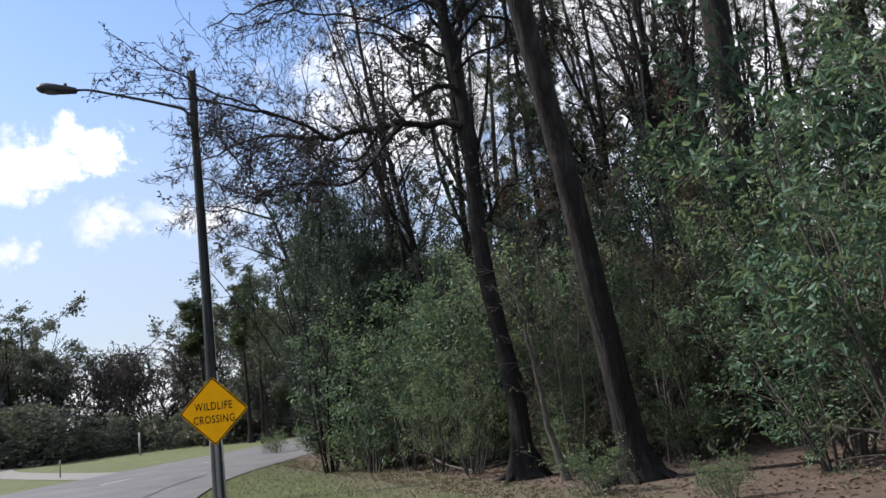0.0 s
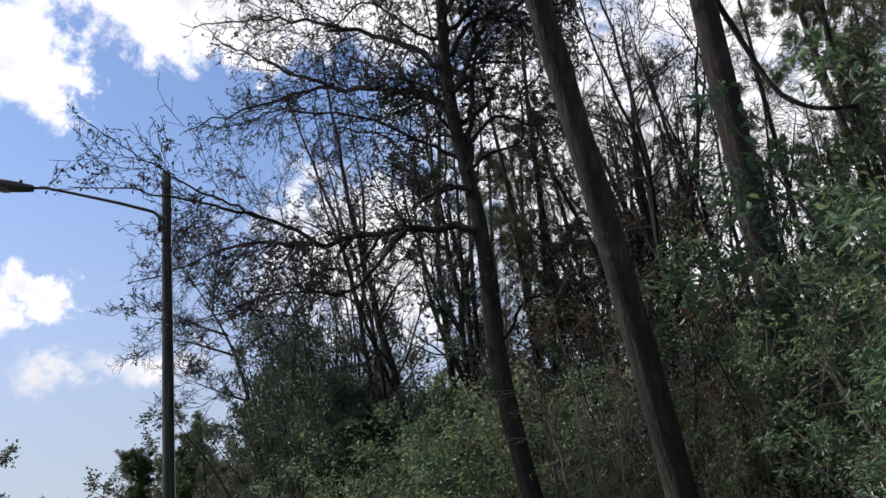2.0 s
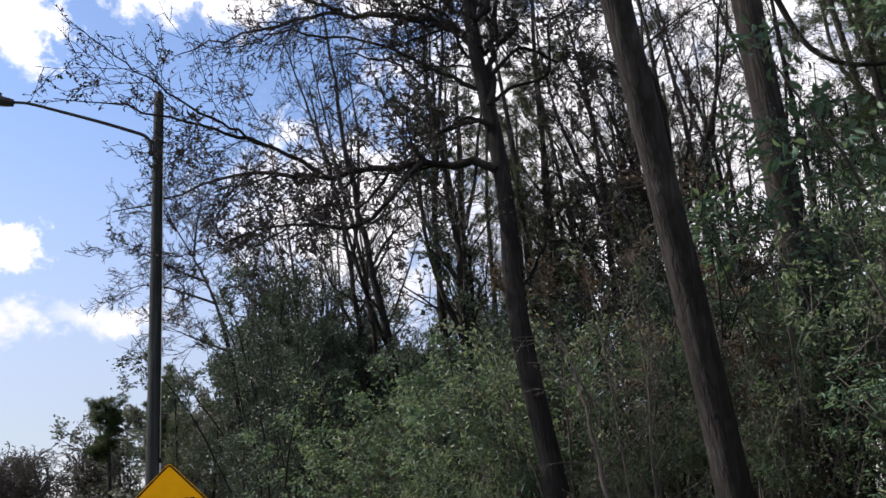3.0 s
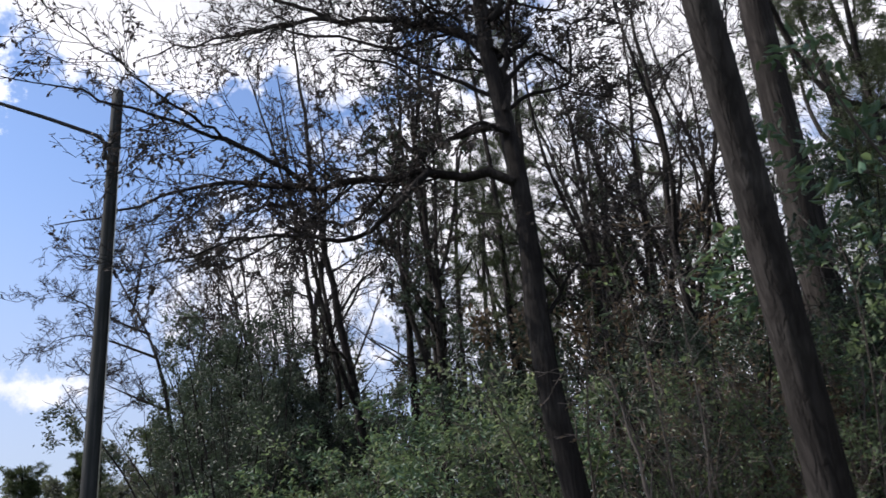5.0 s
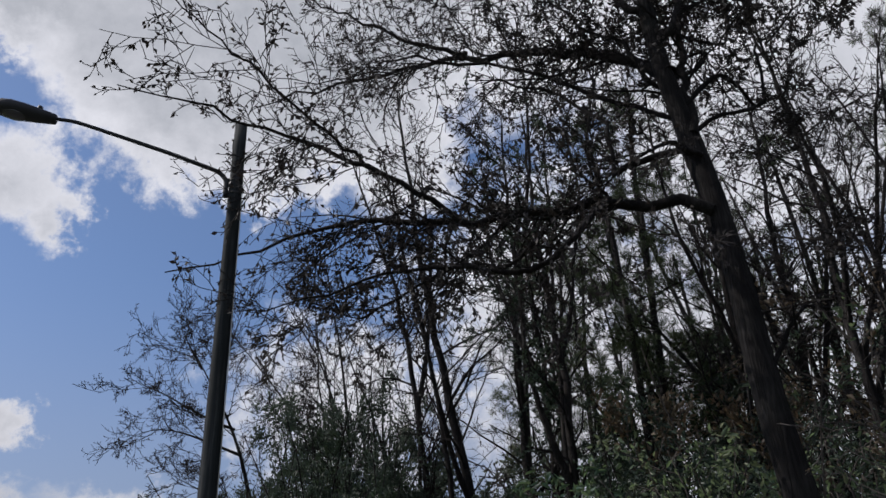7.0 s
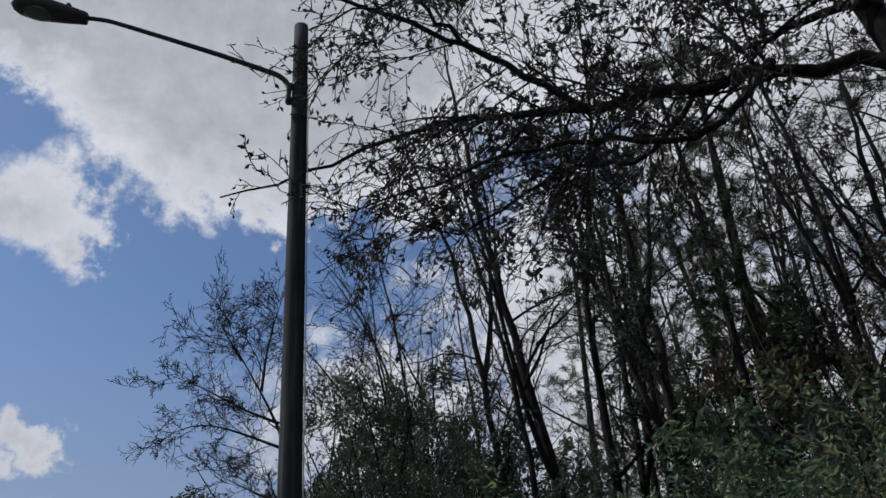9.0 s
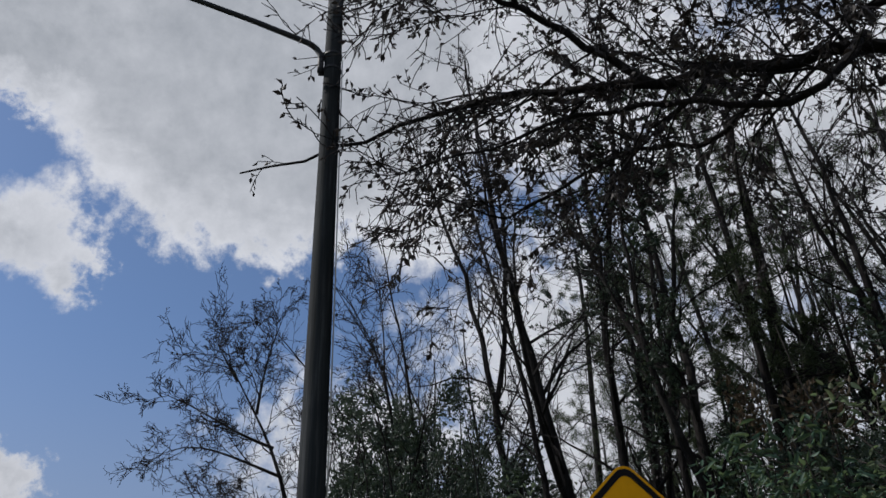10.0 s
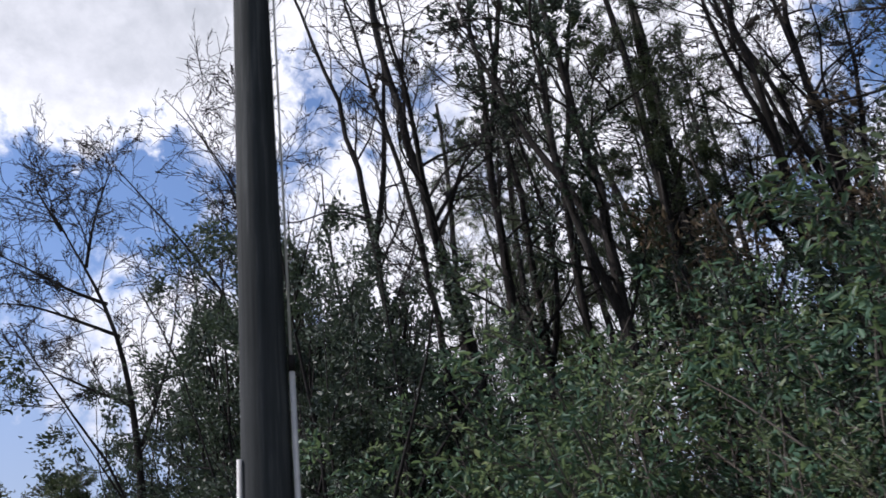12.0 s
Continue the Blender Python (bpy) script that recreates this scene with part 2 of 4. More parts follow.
def leaf_mesh(name, at, along, size, material, width=0.45, fold=0.25, spread=0.35, full=False):
    """Leaves as folded blades: one for each place, pointing along its own direction."""
    at = np.asarray(at, float)
    n = len(at)
    d = unit(np.asarray(along, float) + RNG.normal(size=(n, 3)) * spread)
    side = unit(np.cross(d, RNG.normal(size=(n, 3))))
    up = np.cross(side, d)
    L = (size * RNG.uniform(0.6, 1.25, n))[:, None]
    mid = at + d * L * 0.45
    if full:
        # pointed oval blade, a little cupped and curled at the tip
        a, b = at + d * L * 0.3, at + d * L * 0.68 - up * L * 0.03
        w1, w2, h = side * L * width * 0.46, side * L * width * 0.4, up * L * width * fold
        v = np.stack([at, a + w1 + h, b + w2 + h, at + d * L - up * L * 0.14, b - w2 + h, a - w1 + h], 1)
        k = np.arange(n)[:, None] * 6
        f = np.concatenate([k + np.array([[0, 1, 2, 3]]), k + np.array([[0, 3, 4, 5]])])
        return mesh_of(name, v.reshape(-1, 3), f, material, True)
    v = np.stack([at, mid + side * L * width * 0.5 + up * L * width * fold, at + d * L - up * L * 0.08, mid - side * L * width * 0.5 + up * L * width * fold], 1)
    k = np.arange(n)[:, None] * 4
    f = np.concatenate([k + np.array([[0, 1, 2]]), k + np.array([[0, 2, 3]])])
    return mesh_of(name, v.reshape(-1, 3), f, material)


def limb_line(start, way, length, bend, steps, up=0.0):
    """A wavering line from start, turning upwards (up > 0) or drooping."""
    p, d = np.array(start, float), unit(np.array(way, float))
    pts = [p]
    for _ in range(steps):
        d = unit(d + RNG.normal(size=3) * bend + np.array([0, 0, up]))
        p = p + d * length / steps
        pts.append(p)
    return np.array(pts)


def along_line(pts, f):
    i = min(int(f * (len(pts) - 1)), len(pts) - 2)
    t = f * (len(pts) - 1) - i
    return pts[i] * (1 - t) + pts[i + 1] * t, unit(pts[i + 1] - pts[i])


def side_way(d, angle):
    """A direction that leaves d by the angle, to a random side."""
    s = unit(np.cross(d, RNG.normal(size=3)))
    return d * math.cos(angle) + s * math.sin(angle)


def sprout(tubes, twigs, tips, pts, r0, counts, span, length, angle, up, thin=0.45, bend=0.15, shrink=0.45, least=0.004, tip=2):
    """Side shoots along a limb, and theirs in turn, down to twigs; tips keeps where leaves may sit."""
    count, rest = counts[0], counts[1:]
    for k in range(count):
        f = span[0] + (span[1] - span[0]) * (k + RNG.uniform(0.05, 0.95)) / count
        p, d = along_line(pts, f)
        r = max(r0 * (1 - f * 0.75) * thin * RNG.uniform(0.6, 1.15), least * 1.5)
        L = length * (1.15 - f * 0.5) * RNG.uniform(0.5, 1.3)
        line = limb_line(p, side_way(d, angle * RNG.uniform(0.6, 1.35)), L, bend, (4 if len(rest) > 1 else 3) if rest else tip, up)
        rr = np.linspace(r, max(r * 0.35, least), len(line))
        (tubes if len(rest) > 1 else twigs).add(line, rr, 5 if len(rest) > 1 else 3)
        if rest:
            sprout(tubes, twigs, tips, line, r, rest, (0.15, 1.0), L * shrink, angle, up * 0.7, 0.6, bend, shrink, least, tip)
        if len(rest) <= 1:
            tips.append(line)


def leaves_on(tips, per, rng=(0.3, 1.0)):
    at, way = [], []
    for line in tips:
        for _ in range(per if isinstance(per, int) else RNG.poisson(per)):
            p, d = along_line(line, RNG.uniform(*rng))
            at.append(p)
            way.append(d)
    return np.array(at).reshape(-1, 3), np.array(way).reshape(-1, 3)


# ---------------------------------------------------------------- the plan: road frame and ground
U, N = np.array([-0.365, 0.931]), np.array([0.931, 0.365])


def spot(s, o):
    """Plan position s metres along the road and o metres to its right."""
    return U * s + N * o


def ground_z(x, y):
    s, o = -0.365 * x + 0.931 * y, 0.931 * x + 0.365 * y
    rise = 0.013 * np.logaddexp(0, (s - 30) / 4) * 4
    rise = 1.1 * np.tanh(rise / 1.1)
    bank = 0.25 / (1 + np.exp(-np.clip((o - 9) / 1.2, -40, 40)))
    return rise + bank * (np.abs(s) < 60)


def on_ground(x, y):
    return float(ground_z(np.float64(x), np.float64(y)))


def ground_material():
    m, g, b, _ = principled("ground_cover")
    co = g.add("ShaderNodeTexCoord").outputs["Object"]
    sep = g.add("ShaderNodeSeparateXYZ", {0: co})
    off = g.math("ADD", g.math("MULTIPLY", sep.outputs[0], 0.931), g.math("MULTIPLY", sep.outputs[1], 0.365))
    n = g.noise(co, 0.6, 6, 0.6).outputs[0]
    fine = g.noise(co, 9, 5, 0.7).outputs[0]
    vf = g.noise(co, 60, 3, 0.7).outputs[0]
    grass = g.ramp(g.math("ADD", g.math("MULTIPLY", fine, 0.5), g.math("MULTIPLY", n, 0.5)), [(0.3, (0.036, 0.05, 0.017)), (0.5, (0.066, 0.085, 0.025)), (0.7, (0.115, 0.11, 0.048))])
    litter = g.ramp(g.math("ADD", g.math("MULTIPLY", vf, 0.6), g.math("MULTIPLY", fine, 0.4)), [(0.34, (0.026, 0.019, 0.015)), (0.5, (0.075, 0.05, 0.037)), (0.66, (0.15, 0.105, 0.075))])
    dirt = g.ramp(g.math("ADD", g.math("MULTIPLY", vf, 0.5), g.math("MULTIPLY", fine, 0.5)), [(0.32, (0.045, 0.033, 0.026)), (0.5, (0.085, 0.064, 0.05)), (0.68, (0.15, 0.115, 0.088))])
    edge = g.math("MULTIPLY_ADD", n, 4.0, g.math("SUBTRACT", off, 2.0))
    wood = g.add("ShaderNodeMapRange", {0: edge, 1: 5.6, 2: 6.6, 3: 0.0, 4: 1.0}, interpolation_type="SMOOTHSTEP").outputs[0]
    along = g.math("ADD", g.math("MULTIPLY", sep.outputs[0], -0.365), g.math("MULTIPLY", sep.outputs[1], 0.931))
    near = g.add("ShaderNodeMapRange", {0: along, 1: 44.0, 2: 50.0, 3: 1.0, 4: 0.0}).outputs[0]
    wood = g.math("MULTIPLY", wood, near)
    band = g.math("SUBTRACT", 1.0, g.math("ABSOLUTE", g.math("DIVIDE", g.math("SUBTRACT", edge, 5.4), 1.5)), clamp=True)
    band = g.math("MULTIPLY", band, near)
    col = g.mix(g.math("MULTIPLY", band, 0.8), grass, dirt)
    g.put(g.mix(wood, col, litter), b.inputs["Base Color"])
    b.inputs["Roughness"].default_value = 0.95
    bump(g, b, g.math("ADD", fine, g.math("MULTIPLY", vf, 0.5)), 0.8, 0.05)
    return m


def asphalt_material():
    m, g, b, _ = principled("asphalt")
    co = g.add("ShaderNodeTexCoord").outputs["Object"]
    n = g.noise(co, 0.5, 6).outputs[0]
    fine = g.noise(co, 90, 3, 0.7).outputs[0]
    col = g.ramp(g.math("ADD", g.math("MULTIPLY", n, 0.6), g.math("MULTIPLY", fine, 0.4)), [(0.35, (0.05, 0.05, 0.054)), (0.65, (0.105, 0.104, 0.106))])
    warp = g.mix(0.55, co, g.noise(co, 0.7, 6).outputs[1])
    crack = g.add("ShaderNodeTexVoronoi", {"Vector": warp, "Scale": 0.4}, feature="DISTANCE_TO_EDGE").outputs[0]
    some = g.math("MULTIPLY", g.ramp(crack, [(0.0, (0.7, 0.7, 0.7)), (0.006, (0, 0, 0))]), g.ramp(g.noise(co, 0.25, 3).outputs[0], [(0.5, (0, 0, 0)), (0.58, (1, 1, 1))]))
    col = g.mix(some, col, (0.025, 0.025, 0.025))
    patch = g.ramp(g.noise(g.add("ShaderNodeMapping", {0: co, 3: (0.35, 0.12, 1)}).outputs[0], 0.8, 2).outputs[0], [(0.56, (0, 0, 0)), (0.58, (0.5, 0.5, 0.5))])
    col = g.mix(patch, col, (0.062, 0.062, 0.065))
    g.put(col, b.inputs["Base Color"])
    b.inputs["Roughness"].default_value = 0.8
    bump(g, b, fine, 0.4, 0.006)
    return m


GROUND, ASPHALT = ground_material(), asphalt_material()
PAINT = plain("road_paint", (0.36, 0.355, 0.33), 0.75, var=0.6, scale=10)
SEAM = plain("tar_seam", (0.022, 0.022, 0.024), 0.7, var=0.4)
CONCRETE = plain("path_concrete", (0.15, 0.146, 0.136), 0.85, var=0.3, scale=1.5)


def build_ground():
    xs = np.concatenate([[-2400, -900, -400, -220], np.arange(-150, 151, 2.0), [220, 400, 900, 2400]])
    ys = np.concatenate([[-2400, -900, -400, -150], np.arange(-60, 191, 2.0), [260, 500, 1000, 2400]])
    X, Y = np.meshgrid(xs, ys)
    Z = ground_z(X, Y)
    v = np.stack([X, Y, Z], -1).reshape(-1, 3)
    i = np.arange(len(ys) - 1)[:, None] * len(xs) + np.arange(len(xs) - 1)[None]
    f = np.stack([i, i + 1, i + 1 + len(xs), i + len(xs)], -1).reshape(-1, 4)
    tagged(attach("ground", mesh_of("ground", v, f, GROUND, True)), "rough green grass verge turning into brown leaf litter under trees", "ground", kind="structure")


def smooth_line(pts, n, rounds=12):
    pts = np.array(pts, float)
    s = np.concatenate([[0], np.cumsum(np.linalg.norm(np.diff(pts, axis=0), axis=1))])
    t = np.linspace(0, s[-1], n)
    line = np.stack([np.interp(t, s, pts[:, k]) for k in range(pts.shape[1])], 1)
    for _ in range(rounds):
        line[1:-1] = (line[:-2] + 2 * line[1:-1] + line[2:]) / 4
    return line


def ribbon(name, line, left, right, lift, material, crown=0.0):
    tan = unit(np.gradient(line, axis=0))
    nor = np.stack([tan[:, 1], -tan[:, 0]], 1)
    cols = np.linspace(left, right, 9)
    v = []
    for p, n in zip(line, nor):
        for c in cols:
            q = p + n * c
            v.append((q[0], q[1], on_ground(q[0], q[1]) + lift + crown * (1 - (2 * (c - left) / (right - left) - 1) ** 2)))
    i = np.arange(len(line) - 1)[:, None] * 9 + np.arange(8)[None]
    f = np.stack([i, i + 1, i + 10, i + 9], -1).reshape(-1, 4)
    return attach(name, mesh_of(name, v, f, material, True))


ROAD_WIDTH = 9.6
ROAD_EDGE = smooth_line([spot(-60, 1.0), spot(10, 1.0), spot(20, 1.2), (-7.5, 27.5), (-7.2, 33), (-6.5, 38.3), (-5.6, 44), (-3.8, 51), (-0.5, 59), (5, 67), (14, 75), (28, 83), (48, 90)], 150, 5)


def over_road(x, y, margin=2.0):
    """True on the road and close beside it."""
    k = int(np.argmin(np.hypot(ROAD_EDGE[:, 0] - x, ROAD_EDGE[:, 1] - y)))
    k = min(max(k, 1), len(ROAD_EDGE) - 2)
    t = unit(ROAD_EDGE[k + 1] - ROAD_EDGE[k - 1])
    off = (x - ROAD_EDGE[k, 0]) * t[1] - (y - ROAD_EDGE[k, 1]) * t[0]
    return -ROAD_WIDTH - margin < off < margin


def build_road():
    tagged(ribbon("road", ROAD_EDGE, -ROAD_WIDTH, 0.0, 0.03, ASPHALT, 0.06), "worn light grey asphalt road bending to the right", "road", kind="structure")
    tan = unit(np.gradient(ROAD_EDGE, axis=0))
    nor = np.stack([tan[:, 1], -tan[:, 0]], 1)
    first = None
    step = np.linalg.norm(ROAD_EDGE[1] - ROAD_EDGE[0])
    for k in range(int(40 / step), len(ROAD_EDGE) - 4, int(9 / step)):
        line = ROAD_EDGE[k:k + 3]
        o = tagged(ribbon("lane_mark", smooth_line(line, 4), -5.26, -5.14, 0.096, PAINT), "faded white lane dash painted on asphalt", "road marking", "lane dashes", "structure")
    seam = [k for k, p in enumerate(ROAD_EDGE) if -5 < p[1] < 31]
    tagged(ribbon("road_seam", ROAD_EDGE[seam[0]:seam[-1]], -1.52, -1.46, 0.07, SEAM), "dark tarred seam along the asphalt shoulder", "road marking", kind="structure")
    drive = smooth_line([(-15.6, 38.0), (-19.5, 42.2), (-26, 50), (-33, 60), (-38, 73), (-40, 88), (-40, 110)], 40)
    tagged(ribbon("pavement", drive, -1.2, 1.2, 0.02, CONCRETE), "pale concrete side path crossing the grass", "path", kind="structure")


build_ground()
build_road()


# ---------------------------------------------------------------- traffic sign
def rounded_diamond(half, corner, steps=6):
    """Outline of a square standing on its corner, with rounded corners."""
    side = half * math.sqrt(2) / 2
    out = []
    for k, (cx, cy) in enumerate([(1, 1), (-1, 1), (-1, -1), (1, -1)]):
        for j in range(steps + 1):
            a = math.pi / 2 * (k + j / steps)
            x, y = cx * (side - corner) + corner * math.cos(a), cy * (side - corner) + corner * math.sin(a)
            out.append(((x - y) / math.sqrt(2), (x + y) / math.sqrt(2)))
    return out


def slab(outline, y0, y1, hole=None):
    """Outline in x and z pulled from y0 to y1; with a hole it is a frame."""
    bm = bmesh.new()
    if hole is None:
        a = [bm.verts.new((x, y0, z)) for x, z in outline]
        b = [bm.verts.new((x, y1, z)) for x, z in outline]
        bm.faces.new(a)
        bm.faces.new(b[::-1])
        for i in range(len(a)):
            j = (i + 1) % len(a)
            bm.faces.new((a[i], b[i], b[j], a[j]))
    else:
        rings = [[bm.verts.new((x, y, z)) for x, z in o] for o, y in ((outline, y0), (hole, y0), (hole, y1), (outline, y1))]
        for r in range(4):
            p, q = rings[r], rings[(r + 1) % 4]
            for i in range(len(p)):
                j = (i + 1) % len(p)
                bm.faces.new((p[i], p[j], q[j], q[i]))
    bmesh.ops.recalc_face_normals(bm, faces=bm.faces)
    return bm


def box(bm, x0, x1, y0, y1, z0, z1):
    v = [bm.verts.new((x, y, z)) for z in (z0, z1) for x, y in ((x0, y0), (x1, y0), (x1, y1), (x0, y1))]
    for f in ((3, 2, 1, 0), (4, 5, 6, 7), (0, 1, 5, 4), (1, 2, 6, 5), (2, 3, 7, 6), (3, 0, 4, 7)):
        bm.faces.new([v[i] for i in f])
    return bm


def words(name, body, width, height, material, parent, x, y, z):
    cu = bpy.data.curves.new(name, "FONT")
    cu.body, cu.align_x, cu.extrude, cu.offset, cu.space_character = body, "CENTER", 0.004, 0.011, 1.14
    cu.resolution_u = 4
    ob = new(name, cu)
    me = bpy.data.meshes.new_from_object(ob.evaluated_get(bpy.context.evaluated_depsgraph_get()))
    bpy.data.objects.remove(ob)
    co = np.empty(len(me.vertices) * 3)
    me.vertices.foreach_get("co", co)
    co = co.reshape(-1, 3)
    lo, hi = co.min(0), co.max(0)
    out = np.stack([x + ((co[:, 0] - lo[0]) / (hi[0] - lo[0]) - 0.5) * width, y + 0.002 - (co[:, 2] - lo[2]) / (hi[2] - lo[2]) * 0.003, z + (co[:, 1] - lo[1]) / (hi[1] - lo[1]) * height], 1)
    me.vertices.foreach_set("co", out.ravel())
    me.materials.clear()
    me.materials.append(material)
    me.update()
    return attach(name, me, parent, "black capital letters")


SIGN_YELLOW = plain("sign_yellow", (0.8, 0.365, 0.002), 0.6, var=0.14, scale=5, relief=0.05, shine=0.08)
SIGN_BLACK = plain("sign_black", (0.008, 0.007, 0.007), 0.6, var=0.3, shine=0.1)
STEEL = plain("galvanised_steel", (0.2, 0.2, 0.2), 0.55, 0.6, 0.35, 9)


def build_sign():
    sign = tagged(new("traffic_sign"), "yellow diamond wildlife crossing sign with black letters on steel post", "traffic sign")
    x, y = -3.96, 13.885
    sign.matrix_world = pose(x, y, on_ground(x, y), 0, 0, 4.0)
    zc = 1.782
    lift = lambda o: [(a, b + zc) for a, b in o]
    part("panel", slab(lift(rounded_diamond(0.548, 0.045)), -0.002, 0.0015), SIGN_YELLOW, sign)
    part("border", slab(lift(rounded_diamond(0.5375, 0.040)), -0.0035, -0.0021, lift(rounded_diamond(0.511, 0.028))), SIGN_BLACK, sign, "thin black border line")
    words("lettering", "WILDLIFE", 0.595, 0.125, SIGN_BLACK, sign, -0.006, -0.0045, zc + 0.019)
    words("lettering", "CROSSING", 0.65, 0.125, SIGN_BLACK, sign, -0.004, -0.0045, zc - 0.19)
    bm = bmesh.new()
    box(bm, -0.022, 0.022, 0.004, 0.009, 0, 2.22)
    box(bm, -0.022, -0.017, 0.009, 0.038, 0, 2.22)
    box(bm, 0.017, 0.022, 0.009, 0.038, 0, 2.22)
    box(bm, -0.036, -0.0225, 0.034, 0.039, 0, 2.22)
    box(bm, 0.0225, 0.036, 0.034, 0.039, 0, 2.22)
    part("post", bm, STEEL, sign, "grey galvanised steel channel post")


build_sign()


# ---------------------------------------------------------------- street light
def wood_pole_material():
    m, g, b, _ = principled("weathered_pole")
    co = g.add("ShaderNodeTexCoord").outputs["Object"]
    streak = g.noise(g.add("ShaderNodeMapping", {0: co, 3: (1, 1, 0.03)}).outputs[0], 28, 6, 0.7).outputs[0]
    big = g.noise(co, 0.9, 4).outputs[0]
    col = g.ramp(g.math("ADD", g.math("MULTIPLY", streak, 0.65), g.math("MULTIPLY", big, 0.35)), [(0.34, (0.0105, 0.0125, 0.0135)), (0.53, (0.027, 0.0305, 0.0325)), (0.7, (0.075, 0.081, 0.083))])
    g.put(col, b.inputs["Base Color"])
    b.inputs["Roughness"].default_value = 0.9
    b.inputs["Specular IOR Level"].default_value = 0.15
    bump(g, b, streak, 0.6, 0.01)
    return m


POLE_WOOD = wood_pole_material()
PVC = plain("pvc_conduit", (0.4, 0.4, 0.39), 0.5, var=0.2)
LAMP_GREY = plain("lamp_housing", (0.03, 0.031, 0.035), 0.55, 0.0, 0.25, 12, shine=0.2)
GLASS = plain("lamp_lens", (0.05, 0.05, 0.053), 0.25, var=0.1)


def tube_part(name, pts, radii, sides, material, parent, label="", wobble=0.0):
    t = Tubes()
    t.add(pts, radii, sides, wobble)
    me = t.mesh(name, material)
    bm = bmesh.new()
    bm.from_mesh(me)
    bmesh.ops.holes_fill(bm, edges=bm.edges, sides=sides)
    bm.to_mesh(me)
    bm.free()
    return attach(name, me, parent, label)


def build_street_light():
    bx, by = -5.12, 18.04
    light = tagged(new("street_light"), "tall weathered wooden pole with curved metal lamp arm", "street light")
    light.location = (bx, by, on_ground(bx, by))
    zz = np.linspace(-0.3, 9.4, 24)
    bow = np.stack([-0.0078 * zz, 0.0023 * zz, zz], 1)
    tube_part("pole", bow, (0.25 - 0.0082 * zz) / 2, 20, POLE_WOOD, light, wobble=0.006)
    arm = smooth_line([(-0.19, -0.02, 8.14), (-0.19, -0.02, 8.42), (-0.29, -0.05, 8.53), (-0.95, -0.18, 8.73), (-1.5, -0.285, 8.875), (-2.06, -0.39, 9.02), (-2.24, -0.425, 9.06), (-2.52, -0.48, 9.06)], 40, 1)
    tube_part("arm", arm, np.linspace(0.034, 0.025, 40), 10, LAMP_GREY, light, "slim grey metal arm")
    for z in (8.2, 8.42):
        bm = bmesh.new()
        bmesh.ops.create_cone(bm, cap_ends=True, segments=18, radius1=0.098, radius2=0.098, depth=0.03, matrix=pose(-0.064, 0.018, z))
        box(bm, -0.215, -0.15, -0.02, 0.06, z - 0.03, z + 0.03)
        part("bracket", bm, LAMP_GREY, light)
    # cobra-head housing, built along +x and laid onto the arm's end
    prof = [(0, 0.07, 0.06), (0.012, 0.082, 0.07), (0.2, 0.115, 0.095), (0.42, 0.15, 0.118), (0.6, 0.155, 0.128), (0.72, 0.13, 0.115), (0.79, 0.085, 0.075), (0.83, 0.025, 0.02)]
    bm = bmesh.new()
    rings = []
    for x, w, h in prof:
        rings.append([bm.verts.new((x, w * math.cos(t), h * math.sin(t) * (1.0 if math.sin(t) > 0 else 0.85))) for t in [2 * math.pi * k / 16 for k in range(16)]])
    for p, q in zip(rings, rings[1:]):
        for i in range(16):
            bm.faces.new((p[i], p[(i + 1) % 16], q[(i + 1) % 16], q[i]))
    bm.faces.new(rings[0][::-1])
    bm.faces.new(rings[-1])
    head = part("lamp_head", bm, LAMP_GREY, light, "grey oval lamp housing", True)
    head.matrix_local = pose(-2.45, -0.47, 9.04, 0, -7, 191)
    bm = bmesh.new()
    bmesh.ops.create_uvsphere(bm, u_segments=14, v_segments=8, radius=1, matrix=Matrix.Translation((0.52, 0, -0.07)) @ Matrix.Diagonal((0.19, 0.115, 0.05, 1)))
    part("lens", bm, GLASS, head, "grey glass lamp lens", True)
    bm = bmesh.new()
    bmesh.ops.create_cone(bm, cap_ends=True, segments=12, radius1=0.04, radius2=0.035, depth=0.07, matrix=Matrix.Translation((0.25, 0, 0.12)))
    part("photocell", bm, LAMP_GREY, head, "small round photocell", True)
    tube_part("conduit", [(0.125, -0.06, -0.1), (0.115, -0.06, 1.4), (0.105, -0.06, 2.72)], [0.014, 0.014, 0.014], 10, PVC, light, "pale plastic cable conduit")
    tube_part("conduit_joint", [(0.105, -0.06, 2.7), (0.105, -0.06, 2.78)], [0.018, 0.018], 10, SIGN_BLACK, light)
    tube_part("riser_cable", [(0.105, -0.06, 2.7), (0.08, -0.06, 5.5), (0.04, -0.05, 8.3)], [0.007, 0.007, 0.007], 6, PVC, light, "thin pale riser cable")
    tube_part("ground_wire_cover", [(-0.138, -0.03, -0.1), (-0.142, -0.03, 2.3)], [0.012, 0.012], 8, PVC, light, "pale ground wire moulding")


build_street_light()


# ---------------------------------------------------------------- trees by the road
def flared(z, r0, top, height):
    """Trunk radius with a root flare."""
    return r0 + (top - r0) * (z / height) + r0 * 1.0 * np.exp(-z / 0.3)


def trunk_curve(base, lean, curl, height, n=26):
    z = np.linspace(-0.15, height, n)
    q = z / 10
    p = np.stack([base[0] + lean[0] * q + curl[0] * q * q, base[1] + lean[1] * q + curl[1] * q * q, z], 1)
    return p, z


